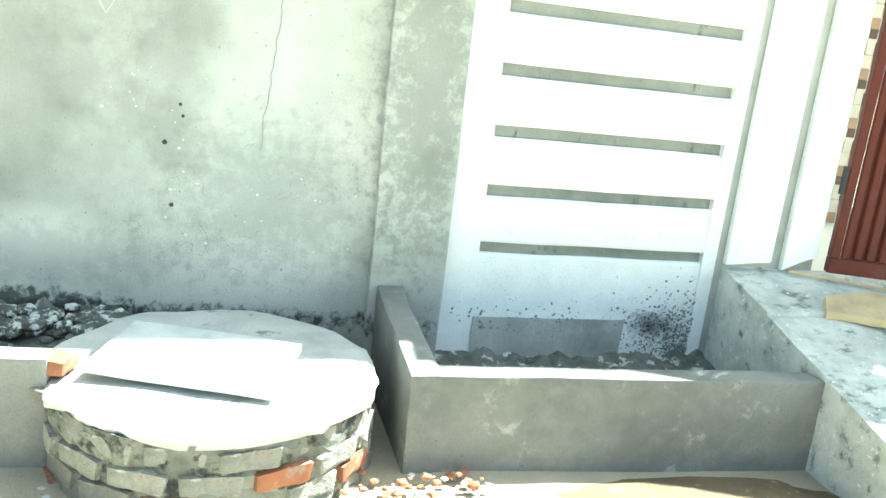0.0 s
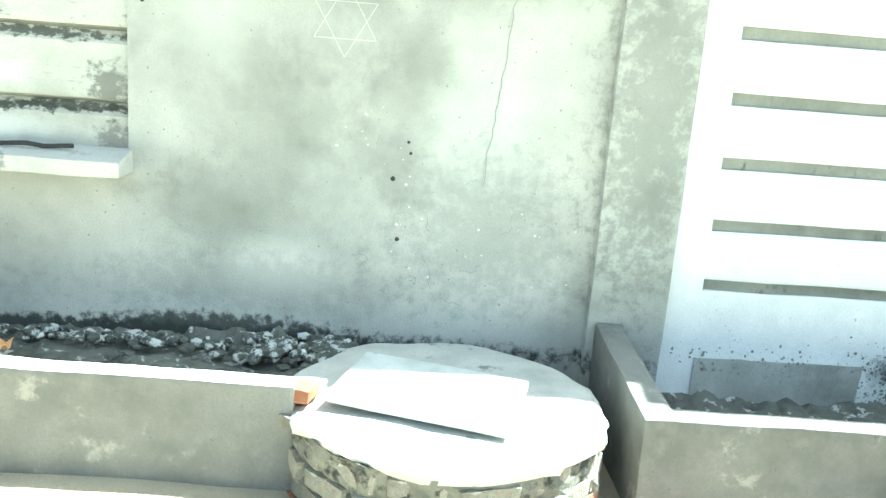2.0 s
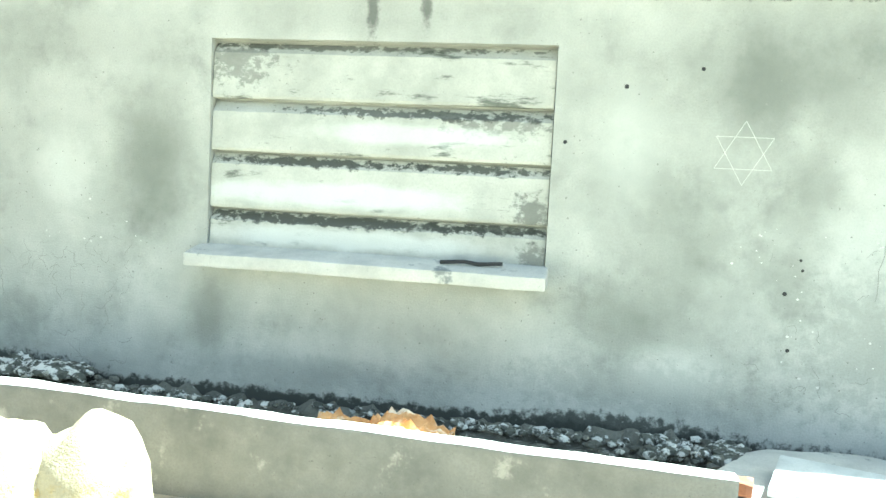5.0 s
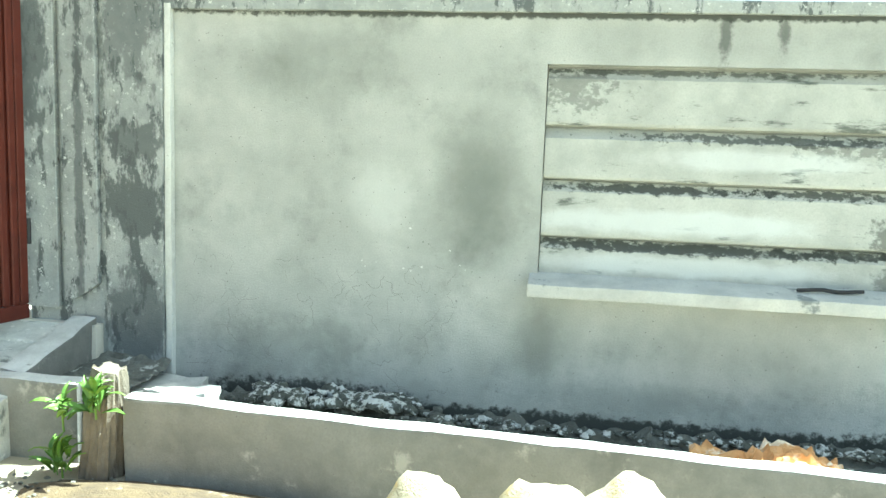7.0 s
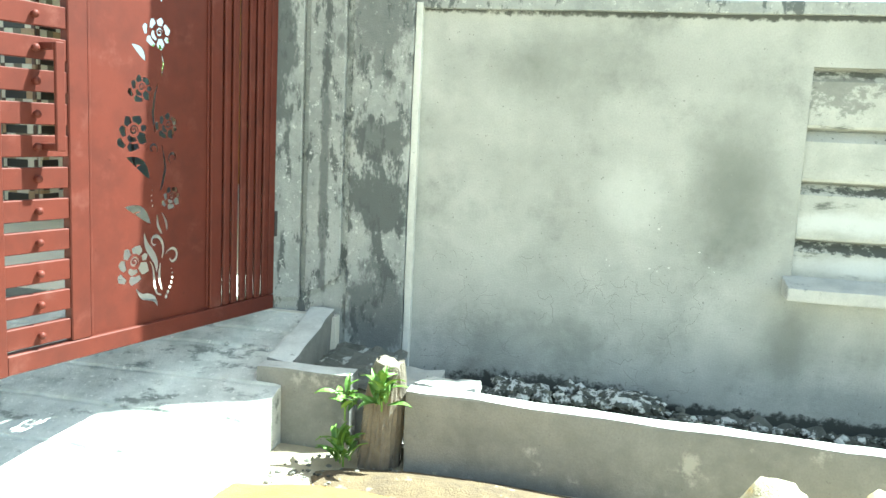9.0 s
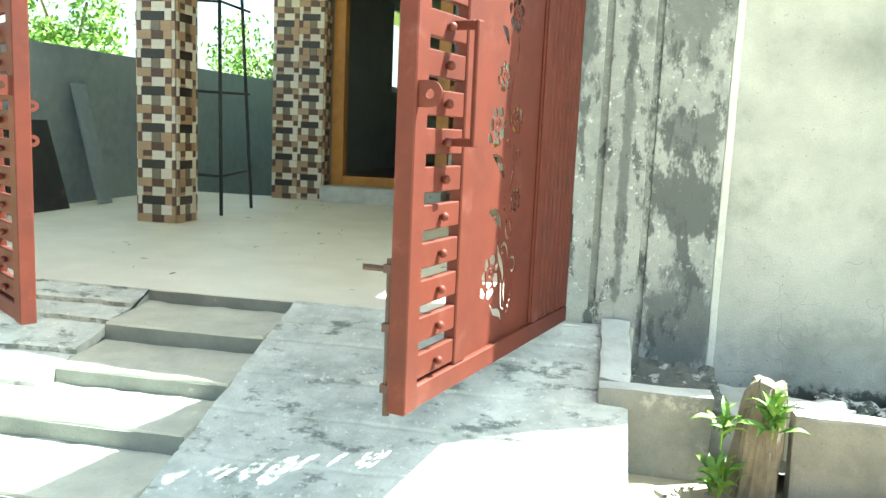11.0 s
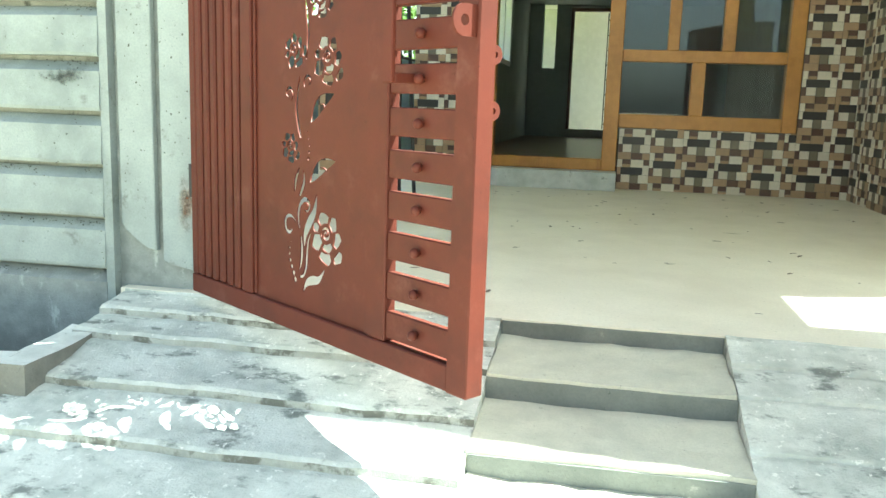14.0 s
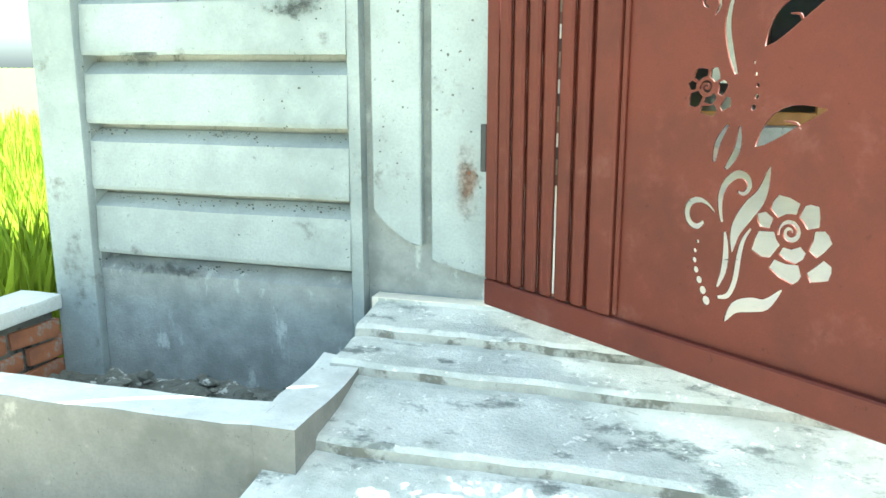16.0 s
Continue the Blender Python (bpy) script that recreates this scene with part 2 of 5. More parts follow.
# damp grey clouds and painted dimming, pale washed places, then black growth on the long wall
blotched(M["plaster"], (0.15, 0.16, 0.14), (
    (1.85, 0.8, 0.42, 0.26, 0.6, 0.5, 0.9), (2.0, 1.1, 0.3, 0.34, 0.4, 0.5, 0.9), (2.3, 1.72, 0.26, 0.3, 0.6, 0.5, 0.9), (2.5, 1.38, 0.2, 0.28, 0.45, 0.5, 0.9),
    (0.02, 0.68, 0.15, 0.28, 0.6, 0.5, 0.8), (-0.27, 1.32, 0.27, 0.5, 0.75, 0.4, 0.9), (2.48, 0.96, 0.14, 0.2, 0.4, 0.5, 0.8), (-1.25, 1.84, 0.3, 0.2, 0.3, 0.5, 0.9),
    # first is partly the sill's shade; broad upper ones dim the bright wall top
    (0.85, 0.72, 0.8, 0.16, 0.15, 0.4, 0.9), (2.7, 1.85, 0.6, 0.4, 0.3, 0.5, 0.9), (2.3, 1.8, 0.95, 0.55, 0.35, 0.4, 0.9), (0.7, 2.0, 1.2, 0.16, 0.3, 0.4, 0.9), (-0.75, 1.85, 0.9, 0.3, 0.35, 0.5, 0.9), (-0.75, 1.5, 1.1, 0.3, 0.15, 0.5, 0.9), (-0.95, 1.1, 0.4, 0.35, 0.25, 0.6, 0.9)), 3.2, 5)
blotched(M["plaster"], (0.6, 0.61, 0.57), ((2.05, 0.58, 0.3, 0.14, 0.5, 0.6, 0.8), (1.8, 1.5, 0.2, 0.36, 0.4, 0.5, 0.9), (2.75, 1.1, 0.3, 0.4, 0.35, 0.7, 0.8), (-0.72, 1.28, 0.2, 0.22, 0.35, 0.8, 0.6)), 8.0, 9)
blotched(M["plaster"], (0.14, 0.155, 0.135), ((1.9, 0.52, 0.7, 0.16, 0.25, 1.3, 0.7), (-1.2, 0.56, 0.6, 0.2, 0.22, 1.3, 0.7), (2.8, 0.75, 0.5, 0.4, 0.3, 1.6, 0.8), (0.5, 0.44, 0.9, 0.1, 0.2, 1.3, 0.7),
                                              (3.36, 1.25, 0.25, 0.9, 0.5, 1.6, 0.7)), 19.0, 12)
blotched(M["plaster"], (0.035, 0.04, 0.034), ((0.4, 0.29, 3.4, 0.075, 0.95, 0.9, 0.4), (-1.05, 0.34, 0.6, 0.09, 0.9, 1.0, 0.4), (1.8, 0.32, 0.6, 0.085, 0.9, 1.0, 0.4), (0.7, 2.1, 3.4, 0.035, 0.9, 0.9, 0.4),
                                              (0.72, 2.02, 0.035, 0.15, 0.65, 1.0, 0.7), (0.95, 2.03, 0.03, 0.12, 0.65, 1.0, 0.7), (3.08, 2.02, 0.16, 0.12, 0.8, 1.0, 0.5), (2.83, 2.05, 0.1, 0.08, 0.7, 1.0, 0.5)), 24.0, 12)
blotched(M["panel"], (0.05, 0.055, 0.047), ((0.5, 1.86, 0.95, 0.02, 0.7, 2.2, 0.6), (0.12, 1.8, 0.2, 0.13, 0.5, 2.4, 0.7), (0.95, 1.59, 0.6, 0.022, 0.75, 2.6, 0.5), (1.3, 1.57, 0.25, 0.06, 0.5, 2.4, 0.6),
                                            (0.45, 1.366, 0.5, 0.026, 0.9, 2.0, 0.5), (1.2, 1.37, 0.4, 0.022, 0.85, 2.2, 0.5), (0.6, 1.116, 0.9, 0.03, 0.92, 1.8, 0.5), (1.3, 1.122, 0.3, 0.022, 0.85, 2.0, 0.5),
                                            (1.44, 1.2, 0.1, 0.1, 0.65, 2.0, 0.7), (1.46, 1.0, 0.09, 0.09, 0.55, 2.0, 0.7)), 34.0, 13, (0.7, 1, 1))
blotched(M["panel"], (0.66, 0.68, 0.66), ((0.6, 1.23, 0.8, 0.07, 0.6, 0.7, 0.6), (0.9, 1.5, 0.6, 0.06, 0.5, 0.7, 0.6), (0.6, 1.04, 0.9, 0.06, 0.6, 0.6, 0.6)), 7.0, 8, (0.5, 1, 1))
blotched(M["plaster_old"], (0.09, 0.1, 0.098), ((-1.88, 1.2, 0.2, 0.2, 0.9, 1.7, 0.35), (-1.88, 0.66, 0.22, 0.32, 0.7, 1.7, 0.4), (-1.86, 1.5, 0.2, 0.12, 0.8, 1.7, 0.35), (-2.4, 1.9, 0.12, 0.45, 0.85, 1.5, 0.4),
                                                (-1.9, 2.0, 0.22, 0.32, 0.6, 1.7, 0.4), (-2.15, 1.3, 0.03, 0.9, 0.7, 1.2, 0.4)), 13.0, 12, (1.1, 1.1, 0.55))


# ---- building helpers ----
def box(bm, x0, x1, y0, y1, z0, z1, mi=0):
    v = [bm.verts.new((x, y, z)) for z in (z0, z1) for y in (y0, y1) for x in (x0, x1)]
    for idx in ((0, 2, 3, 1), (4, 5, 7, 6), (0, 1, 5, 4), (2, 6, 7, 3), (0, 4, 6, 2), (1, 3, 7, 5)):
        bm.faces.new([v[i] for i in idx]).material_index = mi
    return v


def boxes(*specs):
    bm = bmesh.new()
    for s in specs:
        box(bm, *s)
    return bm


def bevelled(bm, width=0.006, seg=1):
    bmesh.ops.bevel(bm, geom=bm.edges[:], offset=width, segments=seg, affect="EDGES", profile=0.6)
    return bm


def worn(bm, step=0.08, amp=0.006, freq=6.0, sharp=0.004):
    """Cuts a block up and roughens it, as hand-laid cement."""
    if sharp:
        bmesh.ops.bevel(bm, geom=bm.edges[:], offset=sharp * 2, segments=2, affect="EDGES", profile=0.7)
    lo = [min(v.co[i] for v in bm.verts) for i in range(3)]
    hi = [max(v.co[i] for v in bm.verts) for i in range(3)]
    for i in range(3):
        n = int((hi[i] - lo[i]) / step)
        no = [0, 0, 0]
        no[i] = 1
        for k in range(1, n):
            p = [0, 0, 0]
            p[i] = lo[i] + (hi[i] - lo[i]) * k / n
            bmesh.ops.bisect_plane(bm, geom=bm.verts[:] + bm.edges[:] + bm.faces[:], plane_co=p, plane_no=no)
    for v in bm.verts:
        v.co += noise.noise_vector(v.co * freq) * amp + noise.noise_vector(v.co * freq * 4) * amp * 0.4
    return bm


def smooth(me):
    for p in me.polygons:
        p.use_smooth = True


def mesh_of(name, bm, *mats):
    me = bpy.data.meshes.new(name)
    bmesh.ops.recalc_face_normals(bm, faces=bm.faces[:])
    bm.to_mesh(me)
    bm.free()
    for m in mats:
        me.materials.append(m)
    return me


def part(name, bm, material, parent, label="", soft=False):
    mats = material if isinstance(material, (list, tuple)) else (material,)
    me = mesh_of(name, bm, *mats)
    if soft:
        smooth(me)
    ob = new(name, me)
    ob.parent = parent
    if label:
        ob["label"] = label
    return ob


def thing(name, label, category, group="", kind="", at=None):
    ob = new(name)
    if at is not None:
        ob.matrix_world = at
    return tagged(ob, label, category, group, kind)


def solid(name, bm, material, label, category, group="", kind="", soft=False):
    return tagged(part(name, bm, material, None, "", soft), label, category, group, kind)


def structure(name, bm, material, label, category="", soft=False):
    return solid(name, bm, material, label, category or name.split("_")[0], "", "structure", soft)


def rod(bm, a, b, r, n=8):
    a, b = Vector(a), Vector(b)
    d = (b - a)
    m = Matrix.Translation((a + b) / 2) @ d.to_track_quat("Z", "Y").to_matrix().to_4x4()
    bmesh.ops.create_cone(bm, cap_ends=True, segments=n, radius1=r, radius2=r, depth=d.length, matrix=m)

# ---- ground ----
def ground_z(x, y):
    g = 0.2 + (x + 1.5) * (0.05 - 0.2) / 5.0
    g = min(0.2, max(0.03, g))
    if y < -2.5:
        g = g + (0.06 - g) * min(1, (-2.5 - y) / 3)
    if x < -7.1:
        g = 0.1
    return g


def make_ground():
    bm = bmesh.new()
    xs = [-900, -300, -100, -50, -30, -20, -14] + [-11 + 0.25 * i for i in range(77)] + [9, 10, 12, 16, 24, 40, 100, 300, 900]
    ys = [-900, -300, -100, -40, -20, -12] + [-8 + 0.25 * i for i in range(33)] + [0.5, 2, 4, 8, 14, 24, 50, 100, 300, 900]
    grid = []
    for y in ys:
        row = []
        for x in xs:
            h = ground_z(x, y) + 0.02 * noise.noise(Vector((x * 1.5, y * 1.5, 0))) if abs(x) < 12 and abs(y) < 9 else ground_z(x, y)
            row.append(bm.verts.new((x, y, h)))
        grid.append(row)
    for j in range(len(ys) - 1):
        for i in range(len(xs) - 1):
            bm.faces.new((grid[j][i], grid[j][i + 1], grid[j + 1][i + 1], grid[j + 1][i]))
    structure("ground", bm, M["earth"], "dry yellowish earth and sand in front of the wall", "ground", True)


make_ground()

# ---- the long front wall with its blind window ----
WX0, WX1, WTOP = -1.745, 3.21, 2.095
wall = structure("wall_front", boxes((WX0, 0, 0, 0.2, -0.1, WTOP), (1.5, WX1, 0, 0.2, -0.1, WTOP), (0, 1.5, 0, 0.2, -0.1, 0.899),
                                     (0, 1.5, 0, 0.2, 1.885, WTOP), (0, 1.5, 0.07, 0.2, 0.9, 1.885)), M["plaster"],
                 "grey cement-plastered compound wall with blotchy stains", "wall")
structure("coping_trim", worn(boxes((WX0 - 0.3, WX1 + 0.3, -0.03, 0.24, WTOP, WTOP + 0.055)), 0.2, 0.004), M["plaster_old"],
          "projecting cement coping along the wall top", "trim")


def plank_profile(bm, x0, x1, z0, z1, y_front, y_back, lip=0.012):
    """A moulded cement board whose upper edge slopes back."""
    pts = [(y_back, z0), (y_front, z0), (y_front - 0.004, z0 + 0.012), (y_front + 0.004, z1 - lip), (y_back - 0.012, z1), (y_back, z1)]
    rows = []
    n = max(2, int((x1 - x0) / 0.12))
    for i in range(n + 1):
        x = x0 + (x1 - x0) * i / n
        rows.append([bm.verts.new((x, p + 0.0025 * noise.noise(Vector((x * 5, q * 7, 1))), q + 0.003 * noise.noise(Vector((x * 4, q * 9, 7))))) for p, q in pts])
    for a, b in zip(rows, rows[1:]):
        for k in range(len(pts)):
            bm.faces.new((a[k], a[(k + 1) % 6], b[(k + 1) % 6], b[k]))
    bm.faces.new(rows[0]), bm.faces.new(rows[-1])


for z1, z0 in ((1.872, 1.632), (1.618, 1.402), (1.388, 1.152), (1.138, 0.97)):
    pbm = bmesh.new()
    plank_profile(pbm, 0.004, 1.496, z0, z1, 0.018, 0.069, 0.045)
    part("plank", pbm, M["panel"], wall)
sill_bm = bmesh.new()
for sv in box(sill_bm, -0.035, 1.515, -0.15, 0.068, 0.9, 0.995):
    if sv.co.y < 0 and sv.co.z > 0.95:
        sv.co.z = 0.955
sill_bm = worn(sill_bm, 0.15, 0.004, sharp=0.005)
window_sill = part("window_sill", sill_bm, M["well_top"], wall, "pale cement sill below the blind window")

# ---- pilasters at both ends of the long wall ----
structure("wall_pilaster", worn(boxes((-2.03, -1.74, -0.05, 0.22, -0.1, 2.75)), 0.1, 0.004), M["plaster_old"],
          "weathered cement pilaster with dark mould patches", "pilaster")
structure("wall_pilaster", worn(boxes((3.205, 3.5, -0.05, 0.22, -0.1, 2.12)), 0.1, 0.004), M["plaster"],
          "grey cement pilaster beside the white panel", "pilaster")
structure("pilaster_trim", worn(boxes((-1.738, -1.705, -0.035, 0.05, 0.3, 2.12)), 0.1, 0.003), M["kerb_top"], "pale cement bead beside the pilaster", "trim")


# ---- grooved panels and gate pillars ----
def grooved_wall(name, x0, x1, gx0, gx1, y, lines, gh, face, label, lip=0.014, foot=None, deep=0.03):
    """A wall face with horizontal recessed grooves; each board between two grooves is a piece of its own."""
    w = structure(name, boxes((x0, x1, y + deep, y + 0.26, -0.1, 2.6)), M["groove"], label, "wall")
    part("border", boxes((x0, gx0, y, y + deep, -0.05, 2.6)), face, w)
    part("border", boxes((gx1, x1, y, y + deep, -0.05, 2.6)), face, w)
    zs = sorted(lines)
    edges = [-0.05] + [q for z in zs for q in (z - gh, z)] + [2.6]
    for a, b in zip(edges[0::2], edges[1::2]):
        bm = bmesh.new()
        plank_profile(bm, gx0, gx1, a, b, y + (0.004 if lip < 0.02 else -0.006), y + deep - 0.0001, lip)
        part("plank", bm, foot if foot and a < 0 else face, w)
    return w


white_wall = grooved_wall("wall_white", 3.5, 4.72, 3.645, 4.655, 0.0, [0.64 + 0.234 * k for k in range(8)], 0.047, M["white"],
                          "white-painted wall panel with grey horizontal grooves")
left_wall = grooved_wall("wall_left", -6.86, -5.93, -6.832, -5.965, -0.085, [0.69 + 0.203 * k for k in range(9)], 0.02, M["panel_left"],
                         "pale grey cement panel with horizontal grooves", 0.036, M["foot_cement"], 0.06)
structure("wall_pillar_end", worn(boxes((-6.99, -6.834, -0.12, 0.22, -0.1, 2.6)), 0.15, 0.003), M["panel_left"],
          "pale grey cement end pillar of the wall", "pillar")


def arch_pillar(name, x_out, x_in, groove, z_out, z_mid, z_in, face, y=-0.04, under=None, gap=0.015):
    """A gate pillar: two raised upright panels whose feet follow an arc, over a plain recessed base."""
    lo, hi = min(x_out, x_in), max(x_out, x_in)
    p = structure(name, boxes((lo, hi, y, 0.22, -0.1, 3.05)), under or M["plaster_old"], "cement gate pillar with raised upright panels", "pillar")
    s = 1 if x_in > x_out else -1
    cuts = ((x_out + s * 0.03, groove - s * (gap - 0.003), z_out, z_mid), (groove + s * (gap + 0.003), x_in - s * 0.008, z_mid - 0.035, z_in))
    for a, b, za, zb in cuts:
        bm = bmesh.new()
        n = 8
        rows = []
        for yy in (y - 0.035, y - 0.002):
            rows.append([bm.verts.new((a + (b - a) * i / n, yy, za + (zb - za) * (1 - (1 - i / n) ** 1.5))) for i in range(n + 1)] +
                        [bm.verts.new((b, yy, 3.0)), bm.verts.new((a, yy, 3.0))])
        bm.faces.new(rows[0]), bm.faces.new(rows[1][::-1])
        for k in range(n + 3):
            j = (k + 1) % (n + 3)
            bm.faces.new((rows[0][k], rows[0][j], rows[1][j], rows[1][k]))
        part("panel", bevelled(bm, 0.004), face, p)
    return p


arch_pillar("pillar_gate_left", -5.93, -5.55, -5.745, 0.87, 0.77, 0.70, M["panel_left"], under=M["foot_cement"])
arch_pillar("pillar_gate_right", -2.03, -2.44, -2.25, 0.82, 0.725, 0.69, M["plaster_old"], y=-0.03)
arch_pillar("pillar_side_gate", 4.72, 5.21, 5.0, 0.6, 0.62, 0.65, M["white"], y=0.0, under=M["plaster"], gap=0.03)

# ---- entrance ramp with steps cut into it ----
RX0, RX1, SX0, SX1 = -5.88, -2.085, -4.4, -3.635
BANDS = [-0.1, -0.27, -0.43, -0.69, -0.94, -1.2, -1.5, -1.95]


def ramp_z(y, top=0.62, slope=0.285):
    return top + slope * (y + 0.1)


def banded_ramp(bm, x0, x1, bands, zf, lip=1.0):
    """Sloping strips, each with a low lip over the next."""
    n = max(2, int((x1 - x0) / 0.04))
    prof = []
    for a, b in zip(bands, bands[1:]):
        prof += [(a - 0.004, zf(a) - 0.006 * lip), (a - 0.03, zf(a) - 0.007 * lip), ((a + b) / 2, zf((a + b) / 2) + 0.0), (b + 0.014, zf(b) + 0.013 * lip), (b, zf(b) + 0.007 * lip)]
    prof = [(bands[0] + 0.002, zf(bands[0]))] + prof + [(bands[-1], -0.1)]
    rows = []
    for i in range(n + 1):
        x = x0 + (x1 - x0) * i / n
        row = []
        for k, (y, z) in enumerate(prof):
            w = 0.02 * noise.noise(Vector((x * 2.2, y * 3, 3))) + 0.012 * noise.noise(Vector((x * 9, y * 4, 6)))
            row.append(bm.verts.new((x, y + w * (0 < k < len(prof) - 1), z + 0.006 * noise.noise(Vector((x * 4, y * 5, 9))) + 0.004 * noise.noise(Vector((x * 13, y * 11, 2))))))
        row.append(bm.verts.new((x, bands[0] + 0.002, -0.1)))
        rows.append(row)
    m = len(rows[0])
    for a, b in zip(rows, rows[1:]):
        for k in range(m):
            f = bm.faces.new((a[k], b[k], b[(k + 1) % m], a[(k + 1) % m]))
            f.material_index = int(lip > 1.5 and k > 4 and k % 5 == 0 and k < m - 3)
    bm.faces.new(rows[0]), bm.faces.new(rows[-1][::-1])


rbm = bmesh.new()
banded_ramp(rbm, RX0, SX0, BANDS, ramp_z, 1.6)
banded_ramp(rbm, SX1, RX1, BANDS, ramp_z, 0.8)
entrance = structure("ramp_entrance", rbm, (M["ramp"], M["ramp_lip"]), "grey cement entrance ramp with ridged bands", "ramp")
for y0, y1, zt, zb in ((-0.47, -0.1, 0.535, 0.56), (-0.815, -0.47, 0.428, 0.455), (-1.16, -0.815, 0.345, 0.358), (-1.56, -1.16, 0.252, 0.266)):
    sbm = bmesh.new()
    v = box(sbm, SX0 + 0.001, SX1 - 0.001, y0, y1 + 0.002, -0.1, zt)
    for q in v[6:]:
        q.co.z = zb
    part("step", worn(sbm, 0.06, 0.008, 9), M["step"], entrance)
    # thin dark plate that paints the riser's shade
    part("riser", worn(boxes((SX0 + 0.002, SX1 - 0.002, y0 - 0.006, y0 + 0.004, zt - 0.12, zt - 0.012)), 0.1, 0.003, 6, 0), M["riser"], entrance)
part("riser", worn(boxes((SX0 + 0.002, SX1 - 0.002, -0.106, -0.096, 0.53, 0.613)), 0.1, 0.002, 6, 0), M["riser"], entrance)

# ---- porch floor, house, boundary ----
structure("floor_porch", boxes((-5.9, -2.06, -0.097, 0.225, -0.1, 0.62), (-7.2, -1.85, 0.225, 5.2, -0.1, 0.62), (-1.85, 1.0, 0.23, 1.3, -0.1, 0.6)), M["porch"],
          "pale dusty stone porch floor", "floor")
structure("wall_boundary", worn(boxes((-7.3, -7.2, 0.3, 20.0, -0.1, 2.08)), 0.6, 0.01), M["boundary"], "bluish grey plastered boundary wall", "wall")
structure("wall_boundary_rear", boxes((-7.4, 6, 20.0, 20.2, -0.1, 2.2)), M["boundary"], "bluish grey plastered boundary wall", "wall")
# the second block is unseen, added to keep sun off the side ramp
structure("roof_slab", boxes((-6.6, -1.72, 0.83, 15.6, 3.5, 3.65), (5.2, 8.8, 0.1, 2.5, 3.4, 3.55)), M["ceiling"], "concrete porch roof slab, with an unseen slab added to shade the side gate", "roof")
# unseen slab added to cast the gate's shade, its front edge bowed out round the pillar
cb = bmesh.new()
outline = ((-4.65, 0.827), (-4.1, 0.02), (-2.9, 0.02), (-2.0, -0.05), (-1.8, -0.52), (-0.5, -0.07), (0.6, 0.37), (0.6, 0.827))
low, high = [cb.verts.new((x, y, 3.4)) for x, y in outline], [cb.verts.new((x, y, 3.55)) for x, y in outline]
cb.faces.new(low[::-1]), cb.faces.new(high)
for k in range(8):
    cb.faces.new((low[k], low[(k + 1) % 8], high[(k + 1) % 8], high[k]))
structure("gate_canopy", cb, M["ceiling"], "unseen concrete slab added over the gate to cast shade", "roof")
# house walls: front with door and window openings, side wing
FY = 5.2
structure("wall_house_front", boxes((-5.93, -5.3, FY, FY + 0.23, 0.3, 3.5), (-3.95, -2.35, FY, FY + 0.23, 0.3, 1.21), (-2.35, -1.85, FY, FY + 0.23, 0.3, 3.5),
                                    (-5.3, -3.95, FY, FY + 0.23, 0.3, 0.79), (-5.3, -2.35, FY, FY + 0.23, 3.05, 3.5)), M["grout"], "front wall of the house", "wall")
structure("wall_house_side", boxes((-1.85, -1.6, 1.34, 14.4, -0.1, 3.5)), M["grout"], "side wing wall of the house", "wall")
HY = 14.0                                           # rear wall of the hall
structure("wall_room", boxes((-5.93, -5.7, FY + 0.23, 9.2, 0.3, 3.5), (-5.93, -5.7, 11.1, HY + 0.2, 0.3, 3.5), (-5.93, -5.7, 9.2, 11.1, 0.3, 2.03), (-5.93, -5.7, 9.2, 11.1, 3.4, 3.5),
                             (-5.7, -5.42, HY, HY + 0.2, 0.3, 3.5), (-5.42, -5.17, HY, HY + 0.2, 0.3, 2.17), (-5.17, -4.88, HY, HY + 0.2, 0.3, 3.5), (-3.86, -1.85, HY, HY + 0.2, 0.3, 3.5),
                             (-4.88, -3.86, HY, HY + 0.2, 3.34, 3.5), (-4.88, -3.86, HY, HY + 0.2, 0.3, 0.98)),
          M["room"], "plain grey interior walls of the hall", "wall")
structure("floor_room", boxes((-5.7, -1.85, FY + 0.23, HY, 0.5, 0.82)), M["room_floor"], "dark reddish interior floor", "floor")
structure("ceiling_room", boxes((-5.7, -1.85, FY + 0.23, HY, 3.4, 3.49)), M["room"], "plain grey ceiling of the hall", "ceiling")
structure("wall_yard_rear", boxes((-6.6, -2.6, 15.6, 15.75, 0.0, 3.65)), M["ceiling"], "pale wall of the yard behind the hall", "wall")
structure("door_sill_step", worn(boxes((-5.33, -3.96, 4.9, 5.195, 0.62, 0.79)), 0.2, 0.003), M["slab_stone"], "grey marble step below the doorway", "step")
# the column of the porch
structure("column_porch_core", boxes((-5.94, -5.61, 2.32, 2.65, 0.6, 3.5)), M["grout"], "mosaic-clad square porch column", "column")


# ---- gates ----
def stroke(pts, w0, w1, tip=0.35):
    """Outline of a tapering stroke along a line of points."""
    n = len(pts)
    left, right = [], []
    for i, (x, y) in enumerate(pts):
        a, b = pts[max(0, i - 1)], pts[min(n - 1, i + 1)]
        d = Vector((b[0] - a[0], b[1] - a[1])).normalized()
        u = i / (n - 1)
        w = (w0 + (w1 - w0) * u) * (tip + (1 - tip) * math.sin(math.pi * (0.03 + 0.94 * u)))
        left.append((x - d.y * w, y + d.x * w))
        right.append((x + d.y * w, y - d.x * w))
    return left + right[::-1]


